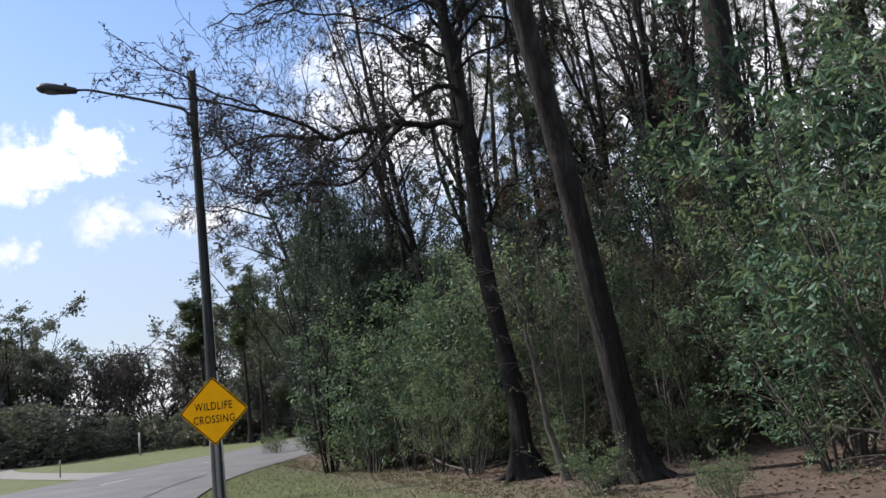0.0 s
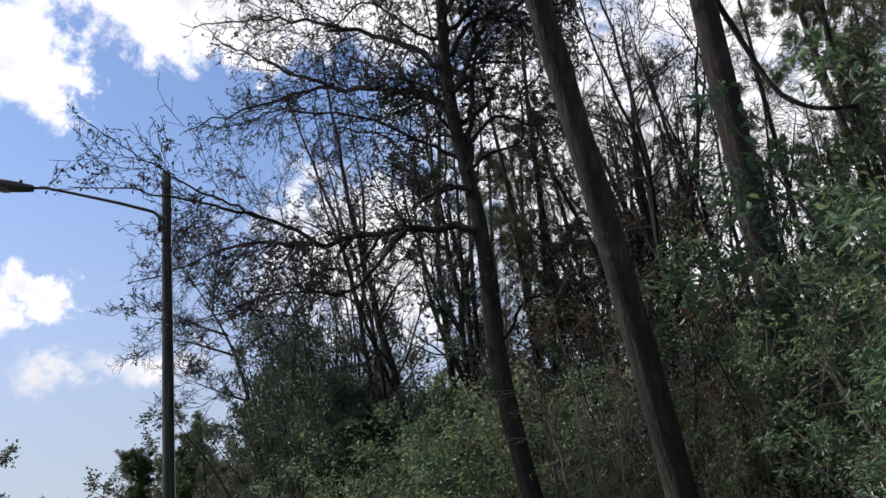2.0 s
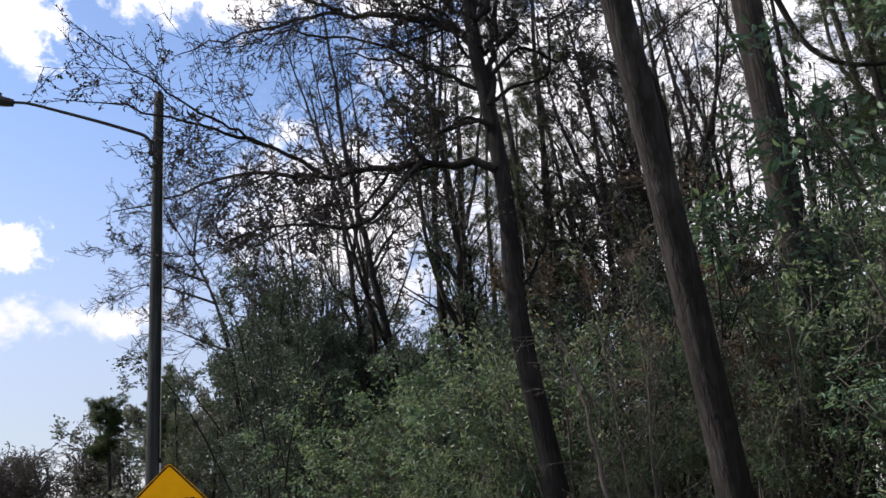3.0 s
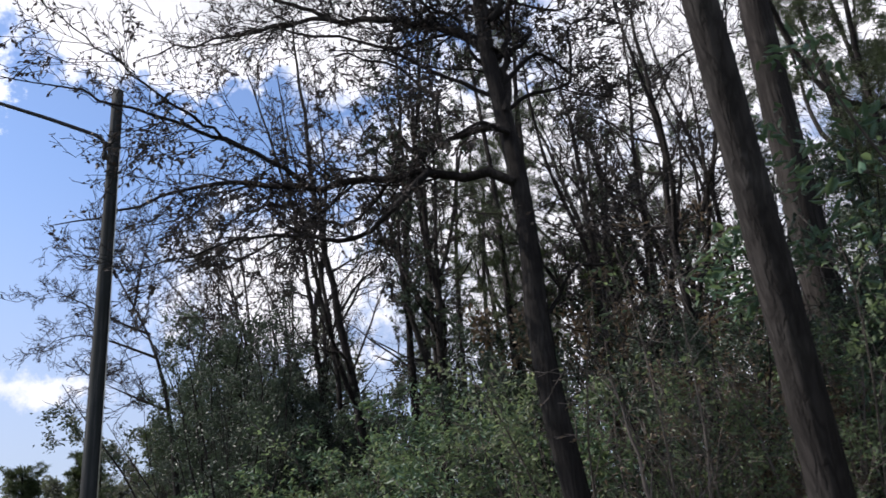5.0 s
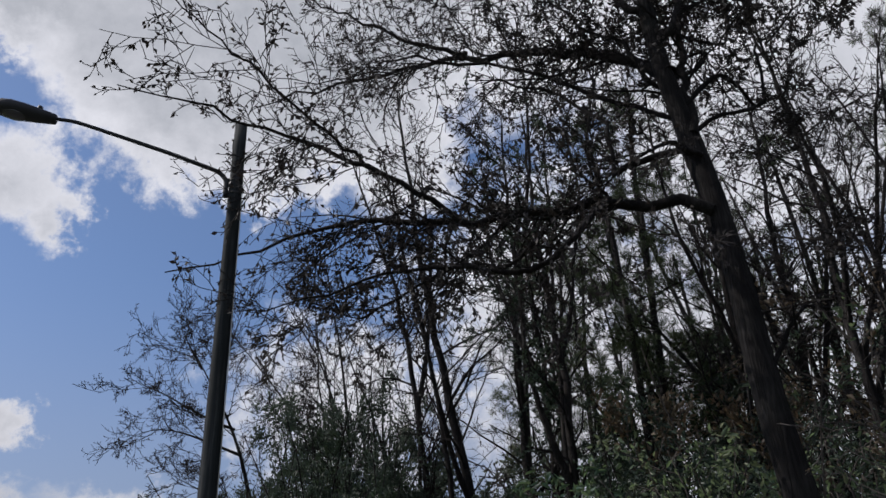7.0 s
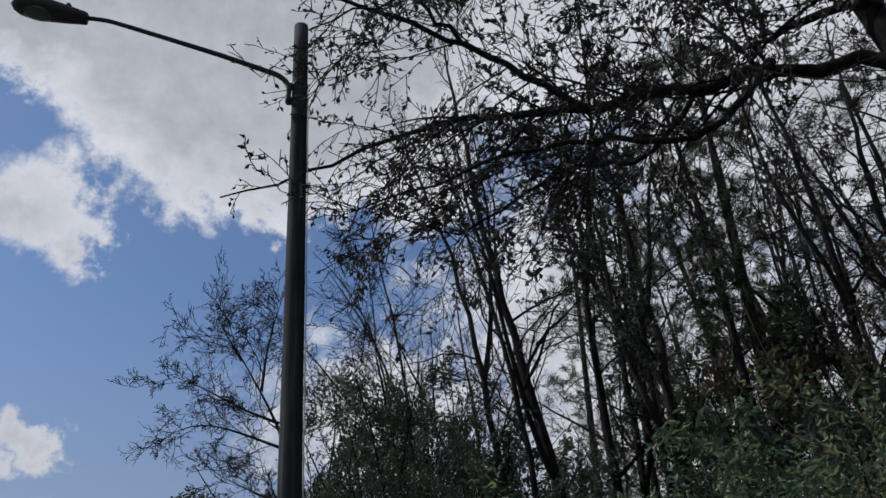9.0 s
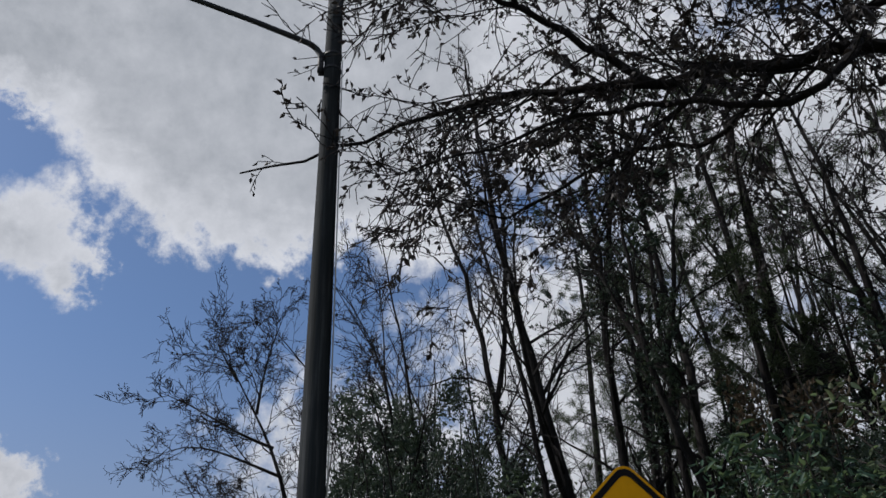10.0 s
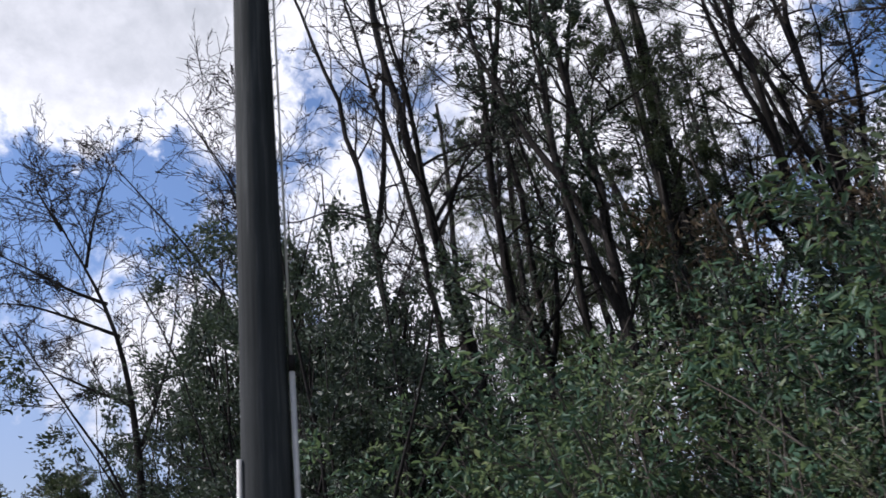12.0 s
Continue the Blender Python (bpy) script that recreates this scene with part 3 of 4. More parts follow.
def roots(tubes, r, n):
    """Surface roots that run out from the foot of a trunk into the soil."""
    for k in range(n):
        a = 2 * math.pi * (k + RNG.uniform(0, 0.6)) / n
        far = r * RNG.uniform(3.2, 5.0)
        pts = [(r * math.cos(a), r * math.sin(a), r * 1.5), (r * 1.7 * math.cos(a), r * 1.7 * math.sin(a), r * 0.45), (far * math.cos(a + 0.15), far * math.sin(a + 0.15), -0.06)]
        line = smooth_line(pts, 8, 2)
        tubes.add(line, np.linspace(r * 0.45, r * 0.14, 8), 7, 0.08)


def tree_thing(name, base, label, group=""):
    t = tagged(new(name), label, "tree", group)
    t.location = (base[0], base[1], on_ground(*base))
    return t


def build_spreading_oak():
    base = np.array([1.02, 15.85])
    oak = tree_thing("oak_tree", base, "leaning dark oak with long limbs and sparse withered leaves")
    p, z = trunk_curve((0, 0), (-0.79, 0.14), (0.3, 0.32), 17.5)
    p[2:, 0] += 0.07 * np.sin(z[2:] * 1.15)
    p[2:, 1] += 0.05 * np.sin(z[2:] * 0.8 + 1)
    tr = Tubes()
    tr.add(p, flared(z, 0.185, 0.06, 17.5), 12, 0.05)
    roots(tr, 0.185, 5)
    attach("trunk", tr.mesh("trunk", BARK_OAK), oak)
    o = np.array([1.02, 15.85, on_ground(*base)])
    # the long limbs over the road, each followed out to its tip
    fitted = [
        ([(0.55, 16.2, 9.0), (0.41, 16.88, 9.81), (-0.23, 17.46, 10.48), (-1.15, 17.97, 10.89), (-1.65, 18.46, 11.38), (-2.19, 19.03, 11.66), (-3.97, 19.54, 11.52), (-5.3, 20.0, 11.4)], 0.088),
        ([(0.59, 16.02, 6.73), (-0.06, 16.2, 6.95), (-0.98, 16.72, 7.22), (-1.59, 16.85, 7.14), (-2.1, 17.0, 7.1), (-2.9, 17.4, 7.45), (-3.68, 18.0, 7.67), (-4.49, 18.3, 7.6), (-5.06, 18.5, 7.37), (-6.16, 18.8, 7.42)], 0.072),
        ([(-2.1, 17.0, 7.1), (-2.62, 17.05, 7.5), (-3.03, 16.89, 7.67), (-3.9, 16.54, 7.89), (-4.94, 16.36, 8.14), (-6.2, 15.79, 8.14)], 0.04),
        ([(-3.1, 16.86, 7.68), (-3.67, 16.6, 7.91), (-4.09, 15.93, 7.9), (-5.18, 15.24, 8.53), (-5.8, 14.9, 9.0)], 0.024),
        ([(-0.5, 16.4, 7.05), (-0.81, 15.9, 6.6), (-1.33, 15.75, 6.0), (-1.71, 15.91, 5.76), (-2.88, 16.19, 6.04), (-3.66, 16.49, 5.94), (-4.5, 16.9, 5.8)], 0.045),
        ([(-1.75, 18.5, 11.4), (-2.57, 18.8, 11.85), (-3.22, 19.0, 12.5), (-4.14, 19.2, 13.1), (-4.8, 19.4, 13.9)], 0.04),
        ([(0.6, 16.0, 7.5), (0.2, 15.9, 7.6), (-0.2, 15.8, 7.35), (-0.7, 16.3, 7.2)], 0.035)]
    limbs = fitted + [
        ([(0.58, 16.1, 7.6), (-0.1, 16.3, 7.7), (-0.7, 16.6, 8.0), (-1.4, 16.8, 9.0), (-2.0, 17.2, 9.6)], 0.045),
        ([(0.5, 16.3, 8.3), (-0.4, 16.9, 9.4), (-1.2, 17.2, 9.5), (-2.4, 17.5, 10.2), (-3.8, 18.0, 10.1), (-5.0, 18.6, 10.6)], 0.034),
        ([(0.55, 16.3, 10.2), (-0.2, 16.7, 11.2), (-1.6, 17.4, 12.2), (-3.5, 18.3, 13.0), (-5.2, 19, 13.6)], 0.06),
        ([(0.6, 16.5, 11.5), (1.2, 16.6, 12.8), (2.2, 17, 14), (3, 17.4, 15)], 0.05),
        ([(0.65, 16.3, 9.8), (1.5, 16.9, 10.8), (2.4, 17.6, 11.8), (3.0, 18, 13)], 0.045),
        ([(-0.98, 16.72, 7.22), (-1.4, 17.2, 7.0), (-2.2, 17.7, 6.7), (-3.6, 18.1, 6.5), (-4.6, 18.4, 6.9)], 0.03),
        ([(0.72, 15.95, 4.6), (1.5, 15.9, 5.4), (2.3, 16.0, 6.2)], 0.03),
        # the second stem and the crown away from the road
        ([(0.6, 16.1, 7.9), (0.95, 16.5, 9.6), (1.15, 16.8, 11.6), (1.3, 17.2, 13.8)], 0.065),
        ([(0.55, 16.2, 9.6), (1.1, 16.0, 10.4), (1.9, 15.7, 11.0), (2.9, 15.6, 11.4)], 0.045),
        ([(0.58, 16.2, 8.4), (1.2, 16.5, 9.0), (2.1, 16.9, 9.3), (3.0, 17.2, 9.8)], 0.04),
        ([(0.56, 16.4, 11.0), (1.0, 17.0, 12.0), (1.6, 17.8, 13.0), (2.4, 18.6, 13.6)], 0.045),
        ([(1.1, 16.7, 11.0), (1.9, 16.4, 12.0), (2.9, 16.6, 12.6), (3.8, 16.9, 12.9)], 0.04),
    ]
    limbs += [([(0.5, 16.5, 9.0), (-0.3, 16.7, 9.9), (-0.9, 17.0, 10.9), (-1.4, 17.3, 11.8)], 0.03), ([(0.55, 16.5, 11.0), (-0.3, 16.9, 11.6), (-1.3, 17.2, 11.8), (-2.4, 17.6, 12.4)], 0.035),
              ([(0.65, 16.5, 10.6), (1.4, 16.4, 11.6), (2.6, 16.2, 12.2), (4.0, 16.0, 13.0)], 0.05), ([(0.6, 16.5, 12.4), (-0.3, 16.6, 13.6), (-1.4, 17.0, 14.8)], 0.045),
              ([(0.62, 16.3, 8.0), (1.3, 16.1, 8.9), (2.2, 15.9, 9.4), (3.2, 15.9, 10.2)], 0.03), ([(0.6, 16.4, 9.0), (1.2, 16.8, 9.7), (1.9, 17.4, 10.9), (2.3, 17.9, 12.4)], 0.035), ([(0.62, 16.5, 11.2), (1.3, 16.9, 11.7), (2.4, 17.2, 12.2), (3.6, 17.4, 12.2)], 0.035),
              ([(0.6, 16.5, 12.0), (0.9, 16.2, 13.2), (1.8, 15.8, 14.2), (2.6, 15.6, 15.4)], 0.035)]
    twigs, tips = Tubes(), []
    for ctrl, r in limbs:
        reach = 0.72 if ctrl[-1][0] < -4.5 else 1.0
        known = (ctrl, r) in fitted
        line = smooth_line([np.array(c) - o for c in ctrl], 22, 2 if known else 12)
        sway = smooth_line(RNG.normal(size=(7, 3)) * (0.03 if known else 0.3 if r < 0.06 else 0.06), 22, 3)
        line += sway * np.minimum(np.linspace(0, 3, 22), 1)[:, None]
        line[1:-1] += RNG.normal(size=line[1:-1].shape) * 0.11 * np.linalg.norm(line[1] - line[0])
        tb = Tubes()
        tb.add(line, r * np.linspace(1, 0.12, 22) ** 1.2 + 0.004, 8, 0.03)
        n = int((6 + 3.6 * np.linalg.norm(line[-1] - line[0])) * (0.65 if known and r < 0.042 else 1))
        sprout(tb, twigs, tips, line, r * 0.8, (n, 6, 4), (0.12, reach), 1.65, 0.85, 0.015, 0.42, 0.22)
        sprout(tb, twigs, tips, line, 0.012, (5, 3), (reach, 1.0), 0.6, 0.7, 0.01, 0.5, 0.22)
        tips.extend([line[10:]] * (1 if known else 4))
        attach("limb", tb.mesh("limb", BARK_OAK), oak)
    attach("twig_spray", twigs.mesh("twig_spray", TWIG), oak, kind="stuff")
    at, way = leaves_on(tips, 3.6)
    keep = RNG.random(len(at)) < np.clip(1.15 + (at[:, 0] + 3.2) * 0.28, 0.4, 1)
    keep &= (RNG.random(len(at)) < 0.35) | (at[:, 0] > -1.8) | (at[:, 2] < 8.6)
    at, way = at[keep], way[keep]
    way[:, 2] -= 0.5
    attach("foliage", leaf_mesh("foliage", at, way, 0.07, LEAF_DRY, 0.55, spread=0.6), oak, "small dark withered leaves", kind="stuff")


def build_large_trunks():
    for base, lean, curl, h, r, label in [
            ((2.51, 13.31), (-1.02, -1.41), (-0.49, -0.47), 17, 0.205, "thick leaning pine trunk rooted in leaf litter"),
            ((6.88, 19.09), (-0.02, -0.21), (0.02, -0.06), 24, 0.37, "massive old pine trunk behind the undergrowth")]:
        pine = tree_thing("pine_tree", base, label)
        p, z = trunk_curve((0, 0), lean, curl, h)
        tr = Tubes()
        tr.add(p, flared(z, r, r * 0.62, h), 16, 0.025)
        roots(tr, r, 6)
        attach("trunk", tr.mesh("trunk", BARK_PINE), pine)
        twigs, tips, tb = Tubes(), [], Tubes()
        if r > 0.3:
            o = np.array([base[0], base[1], on_ground(*base)])
            line = smooth_line([np.array(c) - o for c in [(6.9, 18.8, 14.2), (7.3, 19.2, 13.6), (7.85, 19.6, 12.9), (8.3, 19.8, 12.0), (8.5, 19.8, 10.8), (8.7, 19.7, 10.35), (10.2, 19.3, 10.15), (12.5, 18.8, 10.6)]], 26)
            tb.add(line, np.linspace(0.09, 0.03, 26), 8, 0.03)
            sprout(tb, twigs, tips, line, 0.07, (10, 5, 3), (0.35, 1), 2.0, 0.8, 0.05, 0.4)
            attach("limb", tb.mesh("limb", BARK_PINE), pine)
            tb = Tubes()
            sprout(tb, twigs, tips, p, r, (16, 6, 3), (0.62, 1.0), 3.6, 1.1, 0.03, 0.22)
        else:
            sprout(tb, twigs, tips, p, r, (12, 6, 3), (0.72, 1.0), 2.6, 1.1, 0.05, 0.22)
        attach("bough_cluster", tb.mesh("bough_cluster", BARK_PINE), pine, kind="stuff")
        attach("twig_spray", twigs.mesh("twig_spray", TWIG), pine, kind="stuff")
        at, way = leaves_on(tips, 6.0, (0.4, 1.0))
        attach("needle_foliage", leaf_mesh("needle_foliage", at, way, 0.22, NEEDLE, 0.05, spread=0.7), pine, "dark green needle tufts", kind="stuff")


build_spreading_oak()
build_large_trunks()


# ---------------------------------------------------------------- woodland kinds, built once and copied
def bare_tree(height, r, spread, leaves_per, leaf_mat, low=0.35, label="tall slender bare hardwood tree in winter woodland", forks=2, fine=(12, 5, 4), least=0.005, twig_mat=None, line=None, at=(0, 0), clump=False):
    t = tagged(new("bare_tree"), label, "tree", "woodland trees")
    p = limb_line((0, 0, -0.1), (RNG.normal() * 0.03 - 0.02, RNG.normal() * 0.03, 1), height, 0.055, 18, 0.05)
    if line is not None:
        t.location = (at[0], at[1], on_ground(*at))
        p = smooth_line([np.array(c) - np.array(t.location) for c in line], 22, 4)
        p[2:] += RNG.normal(size=p[2:].shape) * 0.2 * r
    tr, twigs, tips = Tubes(), Tubes(), []
    z = np.linspace(0, height, len(p))
    tr.add(p, flared(z, r, r * 0.14, height), 8, 0.03)
    for _ in range(forks):
        k = int(len(p) * RNG.uniform(0.3, 0.62))
        q = limb_line(p[k], side_way(unit(p[k + 1] - p[k]), RNG.uniform(0.25, 0.55)), height * RNG.uniform(0.35, 0.5), 0.09, 10, 0.07)
        tr.add(q, np.linspace(r * RNG.uniform(0.4, 0.6), r * 0.1, len(q)), 7, 0.03)
        sprout(tr, twigs, tips, q, r * 0.5, (max(4, fine[0] * 2 // 3), *fine[1:]), (0.15, 1), spread * 0.65, 0.68, 0.05, 0.4, 0.2, least=least, tip=1)
    sprout(tr, twigs, tips, p, r, fine, (low, 1.0), spread * 0.95, 0.8, 0.05, 0.38, 0.2, least=least, tip=1)
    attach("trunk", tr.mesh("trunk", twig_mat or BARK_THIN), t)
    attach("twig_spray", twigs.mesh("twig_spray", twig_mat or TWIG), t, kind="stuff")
    if leaves_per:
        if clump:
            # evergreen leaves crowd in separate tufts along the boughs
            tips = [q for q in tips if noise.noise(Vector(q[-1]) * 0.75) > 0.02]
            leaves_per *= 2.2
        spots, way = leaves_on(tips, leaves_per)
        attach("foliage", leaf_mesh("foliage", spots, way, max(0.085, least * 9), leaf_mat, 0.55, spread=0.8), t, "sparse remaining leaves", kind="stuff")
    return t


def woodland_pine(height, r, crown_from, label="tall slim pine with high dark needle crown", fine=(20, 5, 3), tufts=9.0, needle=0.34, broad=0.09):
    t = tagged(new("pine_tree"), label, "tree", "woodland pines")
    p = limb_line((0, 0, -0.1), (0, 0, 1), height, 0.02, 12, 0.03)
    tr, twigs, tips = Tubes(), Tubes(), []
    tr.add(p, flared(np.linspace(0, height, len(p)), r, r * 0.3, height), 9, 0.03)
    sprout(tr, twigs, tips, p, r, fine, (crown_from, 1.0), height * 0.15, 1.15, 0.05, 0.25, tip=1)
    attach("trunk", tr.mesh("trunk", BARK_PINE), t)
    attach("twig_spray", twigs.mesh("twig_spray", TWIG), t, kind="stuff")
    at, way = leaves_on(tips, tufts, (0.3, 1.0))
    way = way * 0.5
    attach("needle_foliage", leaf_mesh("needle_foliage", at, way, needle, NEEDLE, broad, spread=0.8), t, "dark green needle tufts", kind="stuff")
    return t


def shrub(name, height, radius, n_leaves, size, width, leaf_mat, label, stems=9, gap=0.5, shoots=4, from_tip=0.15, least=0.004, full=False, stem_mat=None):
    """Many-stemmed bush: leaves crowd round the shoots, with gaps between the clumps."""
    t = tagged(new(name), label, "shrub", "understory")
    tr, twigs, tips = Tubes(), Tubes(), []
    for k in range(stems):
        a = 2 * math.pi * (k + RNG.uniform(0, 1)) / stems
        tilt = RNG.uniform(0.12, 0.5)
        line = limb_line((0.15 * math.cos(a), 0.15 * math.sin(a), -0.1), (math.cos(a) * tilt * radius / height * 2, math.sin(a) * tilt * radius / height * 2, 1), height * RNG.uniform(0.7, 1.0), 0.09, 9, 0.02)
        r = 0.012 + 0.004 * height * RNG.uniform(0.6, 1.2)
        tr.add(line, np.linspace(r, r * 0.2, len(line)), 5)
        sprout(tr, twigs, tips, line, r, (stems - 1, shoots), (0.08, 1), radius * 0.6, 0.95, 0.02, 0.5, least=least, tip=1)
    attach("stem_clump", tr.mesh("stem_clump", stem_mat or STEM), t, kind="stuff")
    attach("twig_spray", twigs.mesh("twig_spray", stem_mat or STEM), t, kind="stuff")
    at, way = leaves_on(tips, n_leaves / len(tips), (from_tip, 1.0))
    at = at + RNG.normal(size=at.shape) * size * 0.8
    if full:
        way = way - np.array([0, 0, 0.55])
    keep = np.array([noise.noise(Vector(q) * (2.6 / radius)) + 0.5 * noise.noise(Vector(q) * (6.5 / radius)) for q in at]) > -gap
    at, way = at[keep], way[keep]
    attach("foliage", leaf_mesh("foliage", at, way, size, leaf_mat, width, spread=0.7, full=full), t, kind="stuff")
    return t


def place(kind, x, y, turn, size, tall=1.0):
    """A copy of a kind of plant, standing on the ground."""
    c = copy_thing(kind, pose(x, y, on_ground(x, y), 0, 0, turn))
    c.scale = (size, size, size * tall)
    return c


TOP = {}


def place_high(kind, x, y, height, wide=1.0):
    """The same, scaled to a height in metres."""
    if kind.name not in TOP:
        crown = kind.children[-1].data
        co = np.empty(len(crown.vertices) * 3)
        crown.vertices.foreach_get("co", co)
        TOP[kind.name] = np.percentile(co[2::3], 98)
    k = height / TOP[kind.name]
    return place(kind, x, y, RNG.uniform(0, 360), k * wide, 1 / wide)


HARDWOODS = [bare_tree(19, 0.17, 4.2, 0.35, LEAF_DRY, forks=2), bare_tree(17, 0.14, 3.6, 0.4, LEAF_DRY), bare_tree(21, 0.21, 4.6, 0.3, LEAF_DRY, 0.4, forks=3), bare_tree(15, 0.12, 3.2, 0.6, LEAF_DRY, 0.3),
             bare_tree(18, 0.15, 3.4, 2.2, LEAF_HOLLY, 0.3, "slender hardwood wrapped in evergreen vine leaves")]
PINES = [woodland_pine(21, 0.19, 0.42, tufts=30.0, needle=0.22, broad=0.065), woodland_pine(18, 0.16, 0.3, tufts=30.0, needle=0.22, broad=0.065)]
HOLLY = [shrub("holly_bush", 6.5, 2.3, 9000, 0.086, 0.5, LEAF_HOLLY, "dense dark green holly bush at the wood's edge", 9, 0.3, stem_mat=TWIG), shrub("holly_bush", 5.0, 1.9, 7500, 0.08, 0.5, LEAF_HOLLY, "dark green glossy evergreen bush", 8, 0.3, stem_mat=TWIG)]
HOLLY.append(shrub("holly_bush", 7.0, 1.5, 7500, 0.082, 0.5, LEAF_HOLLY, "narrow dark evergreen holly beside the road", 7, 0.3, stem_mat=TWIG))
HOLLY.append(shrub("holly_tree", 8.5, 2.1, 21000, 0.1, 0.5, LEAF_HOLLY, "tall dense dark holly with leaves to the ground", 13, 0.5, 5, stem_mat=TWIG))
MYRTLE = [shrub("wax_myrtle", 4.4, 1.9, 7000, 0.09, 0.42, LEAF_MYRTLE, "olive green wax myrtle thicket with thin stems", 11, 0.12, 4, full=True), shrub("wax_myrtle", 5.2, 2.0, 7500, 0.088, 0.42, LEAF_MYRTLE, "loose olive green evergreen thicket", 10, 0.1, 4, full=True),
          shrub("wax_myrtle", 3.4, 1.7, 8000, 0.075, 0.36, LEAF_MYRTLE, "low yellowish green thicket with bare twigs", 10, 0.1)]
LOW = [shrub("low_bush", 1.5, 1.0, 1600, 0.095, 0.36, LEAF_MYRTLE, "low green bush at the foot of the trees", 7, 0.6, 3), shrub("low_bush", 1.2, 0.9, 1400, 0.09, 0.4, LEAF_TAWNY, "low brown brush with withered leaves", 8, 0.5, 3)]
MAGNOLIA = [shrub("magnolia_sapling", 6.5, 2.5, 4600, 0.16, 0.36, LEAF_MAGNOLIA, "young magnolia with large glossy dark leaves", 8, 0.4, 4, 0.72, full=True)]
TAWNY = [shrub("beech_sapling", 5.5, 1.8, 2600, 0.09, 0.5, LEAF_TAWNY, "slim sapling holding tawny dead leaves", 5, 0.3)]
SAPLING = bare_tree(7.5, 0.035, 2.0, 0.3, LEAF_TAWNY, 0.15, "thin bare sapling in the shade of the wood", 1, (8, 4, 2), twig_mat=STEM)
# distant kinds: haze is in their leaf and stem colours, there is no volume
FAR_BARE = [bare_tree(14, 0.12, 3.6, 0.5, LEAF_FAR_HAZED, 0.25, "bare tree greyed by haze in the distant treeline", 3, (12, 5, 3), 0.02, STEM_FAR_HAZED), bare_tree(11, 0.1, 3.4, 1.5, LEAF_FAR_HAZED, 0.2, "bare brownish tree in the distant treeline", 3, (12, 5, 3), 0.02, STEM_FAR_HAZED)]
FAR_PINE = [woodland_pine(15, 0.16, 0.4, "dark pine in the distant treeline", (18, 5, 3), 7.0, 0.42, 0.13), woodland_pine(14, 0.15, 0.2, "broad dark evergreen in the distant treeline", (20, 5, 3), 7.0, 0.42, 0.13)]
FAR_BROAD = [shrub("evergreen_tree", 13, 4.6, 12000, 0.26, 0.6, LEAF_FAR_HAZED, "broad dark evergreen tree in the distant treeline", 8, 0.25, 4, least=0.02)]
FAR_BARE.append(bare_tree(11, 0.13, 3.6, 0.12, LEAF_FAR_HAZED, 0.3, "bare tree with haze-paled stems in the distant treeline", 4, (12, 5, 3), 0.024, STEM_FAR_HAZED))
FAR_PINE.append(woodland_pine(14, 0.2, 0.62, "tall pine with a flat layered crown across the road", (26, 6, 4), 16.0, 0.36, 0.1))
FAR_BUSH = [shrub("evergreen_bush", 6, 2.6, 1500, 0.33, 0.6, LEAF_FAR_HAZED, "dark evergreen bush below the distant treeline", 5, 0.8, 1)]
KINDS = [SAPLING] + LOW + FAR_BARE + FAR_PINE + FAR_BROAD + FAR_BUSH + HARDWOODS + PINES + HOLLY + MYRTLE + MAGNOLIA + TAWNY


